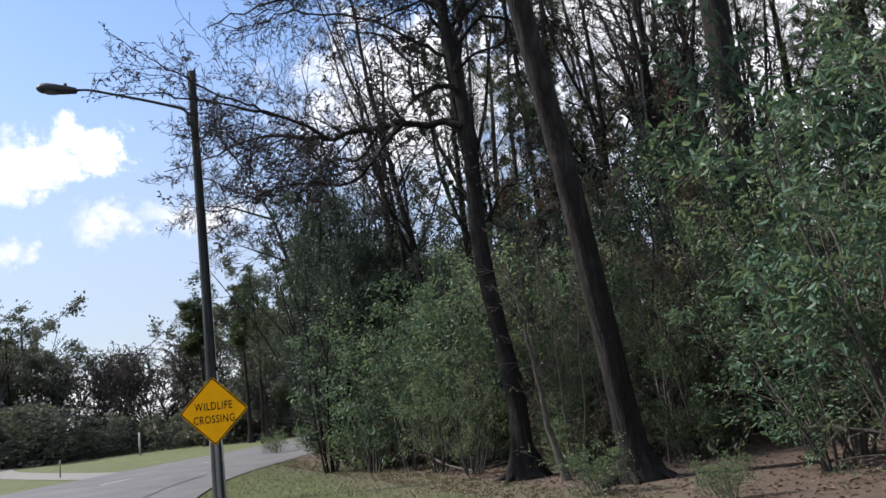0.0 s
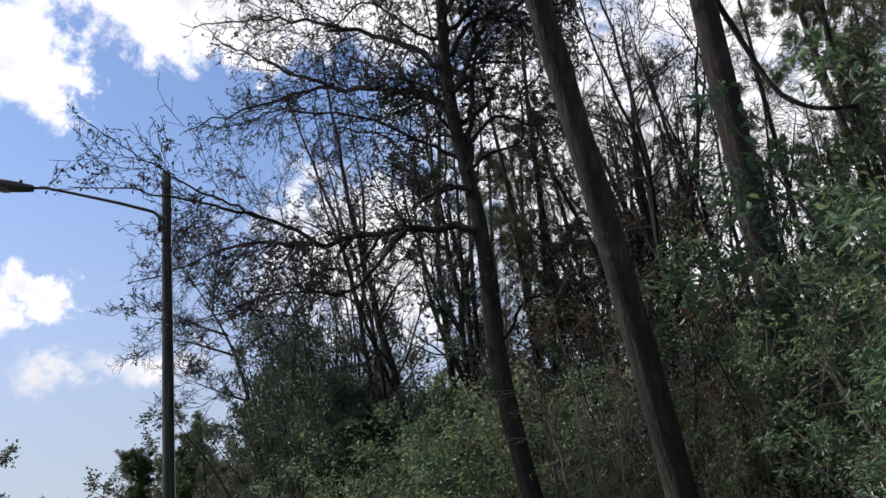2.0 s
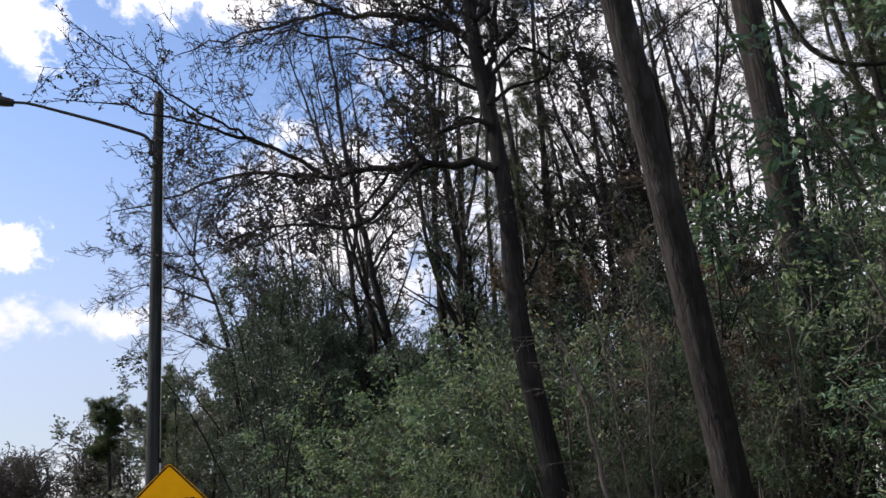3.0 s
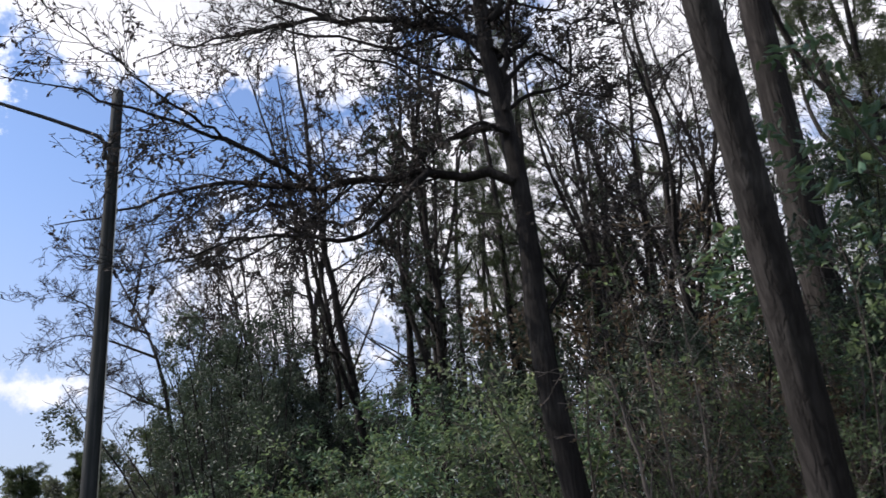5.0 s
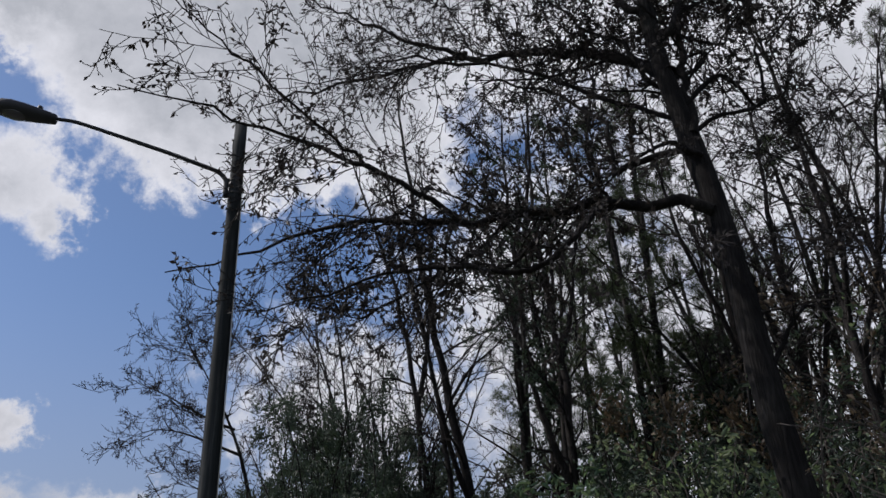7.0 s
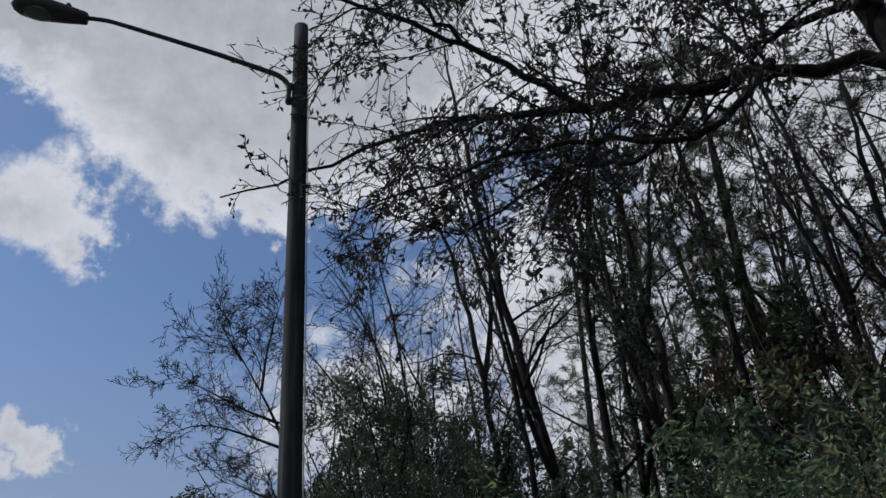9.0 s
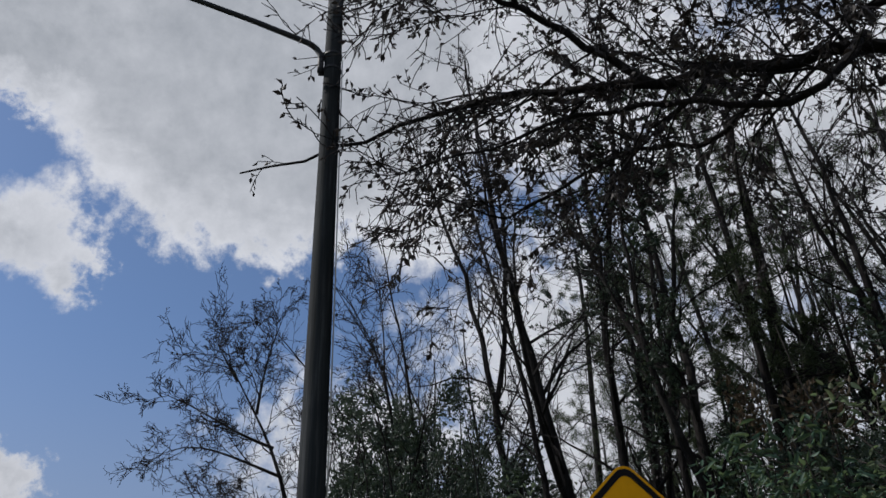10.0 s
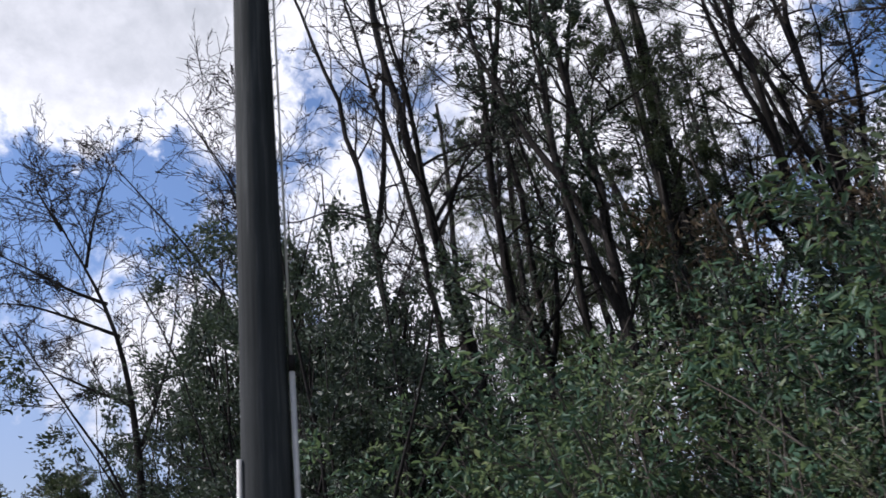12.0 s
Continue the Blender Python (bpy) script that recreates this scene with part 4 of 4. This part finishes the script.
def plant_woods():
    # hardwoods deeper in the wood
    for x, y, k, size in [(11.4, 36.3, 2, 1.1), (17, 36, 4, 1.1), (15.5, 27, 0, 1.15), (-2.5, 41, 1, 0.85), (4.2, 40, 3, 1.0), (12.0, 42, 1, 1.05), (19, 30, 2, 1.0), (20, 22, 0, 1.0), (-1.2, 45.5, 3, 0.8), (-3.2, 34.8, 3, 0.82), (-0.9, 36.2, 1, 0.85), (-2.5, 38.4, 3, 0.95)]:
        place(HARDWOODS[k], x, y, RNG.uniform(0, 360), size * RNG.uniform(0.95, 1.05))
    # bare saplings that fill the shade under the tall trees
    for _ in range(26):
        p = spot(RNG.uniform(6, 46), RNG.uniform(9, 20))
        place(SAPLING, p[0], p[1], RNG.uniform(0, 360), RNG.uniform(0.5, 0.8))
    # bare brush and withered saplings behind the leaning trunks
    for _ in range(18):
        place(SAPLING, RNG.uniform(1.5, 6.5), RNG.uniform(14.0, 20.0), RNG.uniform(0, 360), RNG.uniform(0.4, 0.72))
    for _ in range(8):
        place_high(TAWNY[0], RNG.uniform(2.2, 6.5), RNG.uniform(15.0, 19.0), RNG.uniform(2.4, 4.2))
    for x, y, k, size in [(3.4, 26.6, 0, 0.78), (4.3, 28.2, 0, 0.85), (11.0, 23.2, 1, 0.62), (11.5, 21.5, 1, 1.0), (12.8, 22.8, 1, 0.95), (13.6, 20.6, 0, 1.0), (11.8, 19.4, 1, 0.9), (8.2, 37.5, 0, 1.0), (10.2, 24.2, 1, 0.9), (13.2, 21, 1, 0.95), (9.0, 28.2, 1, 0.95), (3.0, 26.6, 1, 0.9), (14.5, 26, 0, 1.0), (10.5, 40, 0, 1.0), (5.2, 38.6, 1, 1.05), (15, 18.5, 0, 1.05), (7.2, 42, 0, 1.0), (10.5, 17, 1, 0.95), (17, 28, 0, 1), (3.2, 33.5, 1, 0.95), (2.2, 37.5, 0, 0.95)]:
        place(PINES[k], x, y, RNG.uniform(0, 360), size)
    # evergreen wall along the edge of the wood: place along and off the road, kind, height
    for s, o, kind, height in [(36, 9.4, HOLLY[0], 7.6), (33.6, 8.8, HOLLY[1], 6.4), (39, 10.2, HOLLY[0], 8), (28.0, 7.6, HOLLY[3], 8.4), (30.5, 9.0, HOLLY[1], 7), (26, 8.6, MYRTLE[1], 4.6), (24, 7.4, MYRTLE[0], 4.2), (22, 8.8, MAGNOLIA[0], 4.6),
                               (20.4, 7.4, MYRTLE[0], 4.1), (18.6, 8.0, HOLLY[1], 4.9), (16.8, 8.3, MYRTLE[0], 4.6), (15, 9.6, HOLLY[1], 5.2), (14.8, 7.9, MYRTLE[2], 2.2), (13.0, 9.9, MYRTLE[1], 5),
                               (9.6, 9.6, MYRTLE[1], 4.6), (7.4, 8.4, MYRTLE[2], 3), (5.2, 9.8, MYRTLE[0], 4.5), (3, 8.0, MYRTLE[0], 3.6), (8.6, 12.4, HOLLY[0], 6.5), (18, 12, HOLLY[0], 6.3), (22, 11.6, HOLLY[1], 6.8), (25.5, 11.4, MYRTLE[1], 5.8),
                               (28.6, 12.2, HOLLY[0], 7.5), (33, 12.4, MYRTLE[1], 7), (37.5, 13.4, HOLLY[0], 8), (14.5, 14.6, MYRTLE[1], 6), (21, 15, HOLLY[0], 7.4), (26.5, 15.5, TAWNY[0], 7), (34.8, 10.8, TAWNY[0], 6), (4.5, 13, HOLLY[1], 6),
                               (1.5, 11, MYRTLE[1], 5), (42, 11, MYRTLE[1], 6), (44, 13, HOLLY[0], 7.5), (27, 7.0, MYRTLE[2], 3), (12.6, 9.0, MYRTLE[2], 2.8), (14.6, 8.8, MYRTLE[2], 3.4), (16.6, 6.6, MYRTLE[2], 2.6), (18.6, 6.6, MYRTLE[2], 2.4), (22.2, 7.0, MYRTLE[2], 3), (31.8, 8.4, MYRTLE[2], 2.8), (10.5, 16, HOLLY[0], 7), (6, 17, MYRTLE[1], 7), 
                               (15.5, 19, HOLLY[0], 7.5), (24.5, 19, HOLLY[1], 8), (46, 16, HOLLY[0], 8)]:
        p = spot(s, o)
        place_high(kind, p[0], p[1], height * RNG.uniform(0.96, 1.04), 0.72 if s >= 27.5 and o < 9.5 else 1.0)
    for _ in range(26):
        s, o = RNG.uniform(4, 42), RNG.uniform(6.6, 10.5)
        p = spot(s, o)
        if np.hypot(p[0] - 2.45, p[1] - 12.0) > 1.5:
            place_high(LOW[RNG.random() < 0.25], p[0], p[1], RNG.uniform(0.8, 1.5), RNG.uniform(1.0, 1.3))
    for k in range(12):
        p = spot(RNG.uniform(12.5, 20), RNG.uniform(6.6, 9.2))
        if np.hypot(p[0] - 2.45, p[1] - 12.2) > 1.0:
            place_high(LOW[k % 3 == 0], p[0], p[1], RNG.uniform(0.9, 1.4), RNG.uniform(0.9, 1.2))
    for x, y, h in [(5.1, 24.2, 7.8), (6.9, 23.6, 6.8), (8.4, 24.2, 9.4), (2.9, 26.0, 8.4), (6.6, 21.6, 6.0)]:
        place_high(TAWNY[0], x, y, h)
    for x, y, h, w in [(-1.4, 21.2, 3.6, 1.1), (0.5, 20.6, 4.5, 1.1), (0.9, 19.4, 4.2, 1.1), (-2.4, 22.4, 3.6, 1.1), (1.1, 22.6, 4.9, 1.0), (7.6, 14.8, 5.6, 1.1), (4.6, 11.4, 2.6, 1.2), (4.9, 9.6, 5.2, 1.0), (8.6, 10.6, 8.0, 1.0), (9.5, 17.5, 8.0, 1.2)]:
        place_high(MAGNOLIA[0], x, y, h, w)
    for x, y, h in [(-2.6, 44.5, 9.0), (-3.4, 40.0, 8.6), (-0.8, 48.5, 10), (-1.4, 28.8, 6.2), (-3.7, 27.4, 7.8), (-3.4, 25.6, 6.7), (-4.5, 32.5, 6.6), (-2.6, 28.8, 7.4), (-0.2, 26.4, 5.4), (2.6, 24.5, 6.5), (5.2, 27, 8), (8.2, 22.8, 7.5)]:
        place_high(HOLLY[RNG.integers(2)], x, y, h, 0.72 if x < -2.4 and y < 36 else 1.0)
    for x, y, h, w in [(-3.5, 30.2, 9.7, 0.9), (-2.0, 31.0, 7.9, 0.95), (-5.6, 38.6, 9.8, 0.85), (-4.2, 37.4, 9.9, 0.95), (-3.0, 27.0, 6.4, 0.8), (-0.6, 27.6, 5.8, 1.0)]:
        place_high(HOLLY[3], x, y, h, w)
    for x, y, h, w in [(-3.8, 24.3, 6.5, 0.55), (-2.7, 26.2, 5.2, 0.65), (-4.3, 29.6, 8.8, 0.55), (-4.2, 31.8, 7.6, 0.55), (-4.3, 33.8, 8.4, 0.55), (5.8, 16.6, 7.2, 0.75), (8.9, 18.4, 7.4, 0.9), (11.5, 17.5, 9.5, 1.0)]:
        place_high(HOLLY[2 if w < 0.7 else 0], x, y, h, 1.0 if w < 0.7 else w)
    for kind, x, y, h in [(FAR_BROAD[0], 2.0, 56, 13), (FAR_PINE[0], 6.0, 60, 15), (FAR_BROAD[0], 1.2, 51, 12.5), (FAR_PINE[1], 9.0, 64, 14), (FAR_BARE[0], -0.4, 47, 12.5), (FAR_PINE[0], -14.5, 63, 12.2), (FAR_PINE[1], -13.0, 68, 13.2), (FAR_BROAD[0], -15.6, 70, 12.6), (FAR_BARE[0], -11.5, 72, 13.5), (FAR_PINE[0], -10.0, 75, 14.5)]:
        place_high(kind, x, y, h)


def build_sky_stems():
    """Trees at the wood's edge whose stems stand out against the sky."""
    label = "slender bare hardwood leaning out towards the road"
    for y, line, r, reach, leaves, mat, forks in [
            (29.0, [(-1.3, -0.1), (-1.7, 6.9), (-2.0, 9.7), (-2.2, 11.5), (-2.7, 13.5), (-3.3, 15.5), (-3.9, 17.5)], 0.13, 2.8, 0.2, LEAF_DRY, 1),
            (27.0, [(-0.5, -0.1), (-0.9, 6.3), (-1.2, 7.9), (-1.4, 9.0), (-1.7, 10.2), (-1.9, 11.7), (-2.0, 13.7), (-2.3, 15.7), (-2.5, 18)], 0.165, 2.8, 0.2, LEAF_DRY, 1),
            (27.2, [(-1.1, -0.1), (-1.35, 6.4), (-1.4, 7.9), (-1.7, 9.6), (-2.4, 13.0), (-2.9, 16.0)], 0.1, 2.4, 0.2, LEAF_DRY, 0),
            (29.0, [(0.8, -0.1), (0.8, 7.3), (0.7, 8.9), (0.8, 10.9), (0.9, 13.1), (0.9, 16.7), (0.9, 18.5)], 0.17, 3.0, 1.2, LEAF_DRY, 1),
            (29.3, [(1.5, -0.1), (1.5, 8.8), (1.65, 11.3), (1.2, 12.2), (1.3, 13.7), (1.7, 17.0)], 0.15, 2.8, 2.4, LEAF_HOLLY, 1),
            (25.0, [(0.9, -0.1), (0.9, 6.6), (1.0, 7.9), (0.9, 9.5), (0.7, 10.2), (0.7, 12.0), (0.6, 15.5)], 0.15, 2.8, 5.5, LEAF_HOLLY, 2),
            (27.0, [(1.3, -0.1), (1.3, 7.4), (1.4, 8.7), (1.3, 10.7), (1.5, 12.7), (1.7, 16.5)], 0.12, 2.8, 5.0, LEAF_HOLLY, 1),
            (29.8, [(-3.3, -0.1), (-3.7, 9.2), (-3.9, 10.7), (-4.2, 12.4), (-4.5, 14.2)], 0.085, 3.2, 0.15, LEAF_DRY, 2),
            (31.5, [(-3.9, -0.1), (-4.3, 8.2), (-4.7, 9.2), (-5.6, 10.4), (-6.6, 11.7), (-7.2, 12.4)], 0.08, 2.8, 0.1, LEAF_DRY, 1),
            (31.6, [(-3.6, -0.1), (-4.0, 9.0), (-4.5, 12.0), (-5.2, 13.4), (-6.2, 14.4)], 0.07, 2.4, 0.1, LEAF_DRY, 0),
            (25.5, [(5.0, -0.1), (5.2, 6.3), (5.2, 9.0), (5.3, 10.6), (5.2, 13.0), (4.8, 16.5)], 0.17, 3.4, 1.0, LEAF_DRY, 2),
            (26.0, [(6.9, -0.1), (7.0, 7.4), (6.9, 9.5), (7.0, 11.1), (7.2, 14.0), (7.5, 17.5)], 0.18, 3.2, 2.0, LEAF_DRY, 2),
            (34.0, [(8.6, -0.1), (8.6, 9.7), (8.8, 11.8), (8.8, 14.3), (8.9, 17.5), (9.0, 20.0)], 0.16, 3.0, 1.5, LEAF_HOLLY, 1),
            (33.0, [(9.2, -0.1), (9.2, 9.0), (9.3, 11.5), (9.5, 17.5)], 0.14, 3.0, 1.0, LEAF_DRY, 1),
            (31.0, [(8.1, -0.1), (8.0, 10.2), (7.8, 12.9), (8.2, 17.0)], 0.13, 2.8, 3.0, LEAF_HOLLY, 1),
            (28.0, [(8.4, -0.1), (8.4, 7.1), (8.5, 10.2), (8.1, 11.5), (7.7, 13.3), (7.2, 16.0)], 0.15, 3.2, 1.0, LEAF_DRY, 2),
            (34.0, [(13.1, -0.1), (13.1, 12.2), (13.2, 15.9), (13.4, 19.5)], 0.19, 3.0, 1.2, LEAF_DRY, 1),
            (34.0, [(15.0, -0.1), (15.0, 14.3), (14.6, 18.5), (14.4, 20.0)], 0.18, 3.0, 1.0, LEAF_DRY, 1),
            (22.0, [(5.8, -0.1), (5.8, 8.7), (5.85, 9.9), (5.95, 11.7), (6.0, 12.4), (5.9, 13.4), (5.7, 14.9), (5.4, 17.0)], 0.15, 3.6, 0.5, LEAF_DRY, 3),
            (23.0, [(7.6, -0.1), (7.6, 9.5), (7.5, 10.5), (7.4, 11.5), (6.9, 12.3), (6.7, 14.1), (6.6, 16.0)], 0.11, 3.0, 0.4, LEAF_DRY, 2),
            (24.0, [(9.6, -0.1), (9.5, 9.0), (9.4, 14.0), (8.9, 14.9), (8.2, 16.5)], 0.13, 3.0, 0.4, LEAF_DRY, 2)]:
        line = [(x, y, z) for x, z in line]
        bare_tree(line[-1][2], r, reach, leaves, mat, 0.36, label, forks, (17, 7, 5) if r < 0.09 else (17, 6, 5), line=line, at=line[0][:2], clump=leaves > 2)
    bare_tree(3.6, 0.06, 1.2, 0.4, LEAF_TAWNY, 0.3, "thin grey sapling leaning beside the oak", 0, (9, 4, 2), 0.004, STEM,
              [(1.6, 14.6, -0.1), (1.4, 14.6, 0.8), (1.3, 14.6, 1.6), (1.2, 14.6, 2.6), (1.05, 14.7, 3.6)], (1.6, 14.6))


def build_edge_tree():
    """Bare spreading tree that leans out over the verge."""
    base = (-6.2, 37.2)
    t = tree_thing("bare_tree", base, "bare spreading tree leaning out from the wood")
    o = np.array([base[0], base[1], on_ground(*base)])
    tr, twigs, tips = Tubes(), Tubes(), []
    trunk = smooth_line([np.array(c) - o for c in [(-6.2, 37.2, 0), (-6.5, 37.0, 6), (-7.0, 36.6, 9.5), (-7.6, 36.6, 11.2), (-8.2, 36.6, 12.3), (-8.9, 36.6, 13.4), (-9.5, 36.6, 14.6)]], 20, 4)
    tr.add(trunk, np.linspace(0.17, 0.006, 20), 9, 0.03)
    for ctrl in [[(-7.6, 36.6, 11.2), (-8.7, 36.6, 11.6), (-9.8, 36.6, 12.4), (-10.7, 36.6, 12.8), (-11.2, 36.6, 13.0)], [(-7.3, 36.6, 10.3), (-9.4, 36.6, 11.2), (-10.4, 36.6, 11.5), (-11.1, 36.6, 10.9)], [(-8.2, 36.6, 12.3), (-8.1, 36.6, 13.9), (-7.8, 36.6, 15.2), (-7.6, 36.6, 15.9)],
                 [(-8.9, 36.6, 13.4), (-9.6, 36.6, 14.6), (-9.8, 36.6, 15.0)], [(-6.8, 36.8, 8.4), (-8.2, 36.6, 9.0), (-9.4, 36.4, 9.6)], [(-6.6, 36.9, 7.4), (-5.9, 37.2, 10), (-5.8, 37.3, 13.0)]]:
        line = smooth_line([np.array(c) - o for c in ctrl], 14)
        tr.add(line, np.linspace(0.055, 0.006, 14), 6, 0.03)
        sprout(tr, twigs, tips, line, 0.07, (11, 6, 4, 3), (0.1, 1), 2.0, 0.75, 0.05, 0.34, 0.2, 0.56, least=0.0065)
    sprout(tr, twigs, tips, trunk, 0.15, (11, 6, 4, 3), (0.45, 1), 2.2, 0.75, 0.05, 0.34, 0.2, 0.56, least=0.0065)
    attach("trunk", tr.mesh("trunk", BARK_THIN), t)
    attach("twig_spray", twigs.mesh("twig_spray", TWIG), t, kind="stuff")
    at, way = leaves_on(tips, 0.05)
    attach("foliage", leaf_mesh("foliage", at, way, 0.085, LEAF_DRY, 0.5, spread=0.8), t, "sparse withered leaves", kind="stuff")


def plant_far_line():
    """Trees beyond the bend and across the field."""
    def stand(kind, az, d, height, wide, sink=0.0):
        a = radians(az)
        if over_road(d * math.sin(a), d * math.cos(a)):
            return
        place_high(kind, d * math.sin(a), d * math.cos(a), height, wide).location.z -= sink

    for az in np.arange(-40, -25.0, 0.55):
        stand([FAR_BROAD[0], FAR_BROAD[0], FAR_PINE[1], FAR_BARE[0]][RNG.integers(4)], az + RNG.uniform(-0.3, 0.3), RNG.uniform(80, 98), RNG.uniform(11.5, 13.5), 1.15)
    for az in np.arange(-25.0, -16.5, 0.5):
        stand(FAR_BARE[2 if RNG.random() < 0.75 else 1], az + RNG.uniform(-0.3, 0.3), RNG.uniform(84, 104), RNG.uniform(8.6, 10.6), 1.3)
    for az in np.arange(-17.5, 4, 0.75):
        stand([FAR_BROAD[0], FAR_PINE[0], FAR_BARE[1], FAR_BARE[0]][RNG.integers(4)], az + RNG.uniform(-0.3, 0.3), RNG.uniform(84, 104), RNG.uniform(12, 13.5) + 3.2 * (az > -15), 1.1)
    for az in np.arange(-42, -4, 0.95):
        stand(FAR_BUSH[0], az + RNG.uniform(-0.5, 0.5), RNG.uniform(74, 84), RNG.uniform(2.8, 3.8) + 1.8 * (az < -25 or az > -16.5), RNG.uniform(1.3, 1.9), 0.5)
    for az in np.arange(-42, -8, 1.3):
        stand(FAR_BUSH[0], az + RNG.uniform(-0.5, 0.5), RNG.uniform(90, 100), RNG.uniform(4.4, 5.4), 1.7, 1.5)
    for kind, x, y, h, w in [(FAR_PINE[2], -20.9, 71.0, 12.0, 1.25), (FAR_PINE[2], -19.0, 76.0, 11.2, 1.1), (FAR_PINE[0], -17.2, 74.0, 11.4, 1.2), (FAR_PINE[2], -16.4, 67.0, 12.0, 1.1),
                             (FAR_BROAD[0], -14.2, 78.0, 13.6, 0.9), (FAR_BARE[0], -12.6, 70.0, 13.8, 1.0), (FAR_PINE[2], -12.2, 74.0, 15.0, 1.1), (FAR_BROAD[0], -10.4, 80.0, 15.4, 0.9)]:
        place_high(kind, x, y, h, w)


plant_woods()
build_sky_stems()
build_edge_tree()
plant_far_line()
for kind in KINDS:
    p = spot(RNG.uniform(18, 44), RNG.uniform(20, 30))
    kind.location = (p[0], p[1], on_ground(p[0], p[1]))


# ---------------------------------------------------------------- ground litter and grass
def build_grass():
    n = 42000
    s, o = RNG.uniform(6, 46, n), RNG.uniform(1.25, 6.2, n)
    p = U[None] * s[:, None] + N[None] * o[:, None]
    d = np.min(np.linalg.norm(p[:, None] - ROAD_EDGE[None, ::3], axis=2), axis=1)
    tan = unit(np.gradient(ROAD_EDGE, axis=0))
    near = np.argmin(np.linalg.norm(p[:, None] - ROAD_EDGE[None, ::3], axis=2), axis=1)
    nor = np.stack([tan[::3, 1], -tan[::3, 0]], 1)[near]
    keep = ((p - ROAD_EDGE[::3][near]) * nor).sum(1) > 0.1
    p = p[keep]
    at = np.column_stack([p, ground_z(p[:, 0], p[:, 1])])
    way = np.tile([0, 0, 1.0], (len(at), 1))
    g = attach("grass", leaf_mesh("grass", at, way, 0.075, GRASS_BLADE, 0.11, spread=0.8))
    tagged(g, "short rough green and straw grass on the verge", "grass", kind="stuff")


def build_litter():
    n = 18000
    s, o = RNG.uniform(2, 44, n), 5.2 + 8.8 * RNG.random(n) ** 1.4
    p = U[None] * s[:, None] + N[None] * o[:, None]
    at = np.column_stack([p, ground_z(p[:, 0], p[:, 1]) + 0.012])
    way = np.column_stack([RNG.normal(size=(n, 2)), np.zeros(n) + 0.1])
    g = attach("leaf_litter", leaf_mesh("leaf_litter", at, way, 0.075, LEAF_TAWNY, 0.5, spread=0.3))
    tagged(g, "brown fallen leaves scattered under the trees", "leaf litter", kind="stuff")


GRASS_BLADE = leaf("grass_blade", [(0.1, (0.04, 0.046, 0.018)), (0.6, (0.07, 0.074, 0.03)), (1.0, (0.125, 0.1, 0.055))], 0.7, 0.3)
build_grass()
build_litter()


# ---------------------------------------------------------------- small things on the far verge
def marker(name, x, y, height, radius, material, label):
    post = tagged(new(name), label, "marker post")
    post.location = (x, y, on_ground(x, y))
    tube_part("shaft", [(0, 0, -0.1), (0, 0, height * 0.5), (0.01, 0, height)], [radius, radius, radius * 0.9], 10, material, post)
    tube_part("cap", [(0.01, 0, height), (0.01, 0, height + 0.04)], [radius * 1.25, radius * 0.7], 10, SIGN_BLACK, post, "dark cap")


WOOD_STAKE = plain("stake_wood", (0.16, 0.14, 0.115), 0.8, var=0.4)
WHITE_PAINT = plain("white_paint", (0.36, 0.36, 0.35), 0.6, var=0.3)
marker("marker_post", -24.6, 66.0, 1.7, 0.07, WHITE_PAINT, "white marker post before the distant treeline")
marker("marker_post", -19.3, 41.5, 0.85, 0.035, WOOD_STAKE, "short weathered wooden stake beside the side path")


def build_fallen_branch():
    pts = [(-1.1, 21.4, 0.35), (-0.4, 19.4, 0.12), (0.1, 17.9, 0.06), (1.0, 18.1, 0.2), (1.9, 18.5, 0.5)]
    o = np.array([0.1, 17.9, on_ground(0.1, 17.9)])
    fallen = tagged(new("fallen_branch"), "pale dead branch lying on the leaf litter", "branch")
    fallen.location = o
    line = smooth_line([np.array([x, y, on_ground(x, y) + z]) - o for x, y, z in pts], 24, 3)
    tr, twigs, tips = Tubes(), Tubes(), []
    tr.add(line, np.linspace(0.032, 0.012, 24), 8, 0.05)
    sprout(tr, twigs, tips, line, 0.03, (8, 3), (0.15, 0.95), 0.7, 0.7, 0.05, 0.5)
    attach("limb", tr.mesh("limb", STEM), fallen)
    attach("twig_spray", twigs.mesh("twig_spray", STEM), fallen, kind="stuff")


build_fallen_branch()
for x, y, h in [(-3.0, 23.8, 1.3), (-2.5, 23.9, 1.5), (1.75, 12.3, 0.75), (0.0, 20.6, 1.0), (2.9, 10.2, 0.6)]:
    place_high(LOW[0], x, y, h, 1.1)
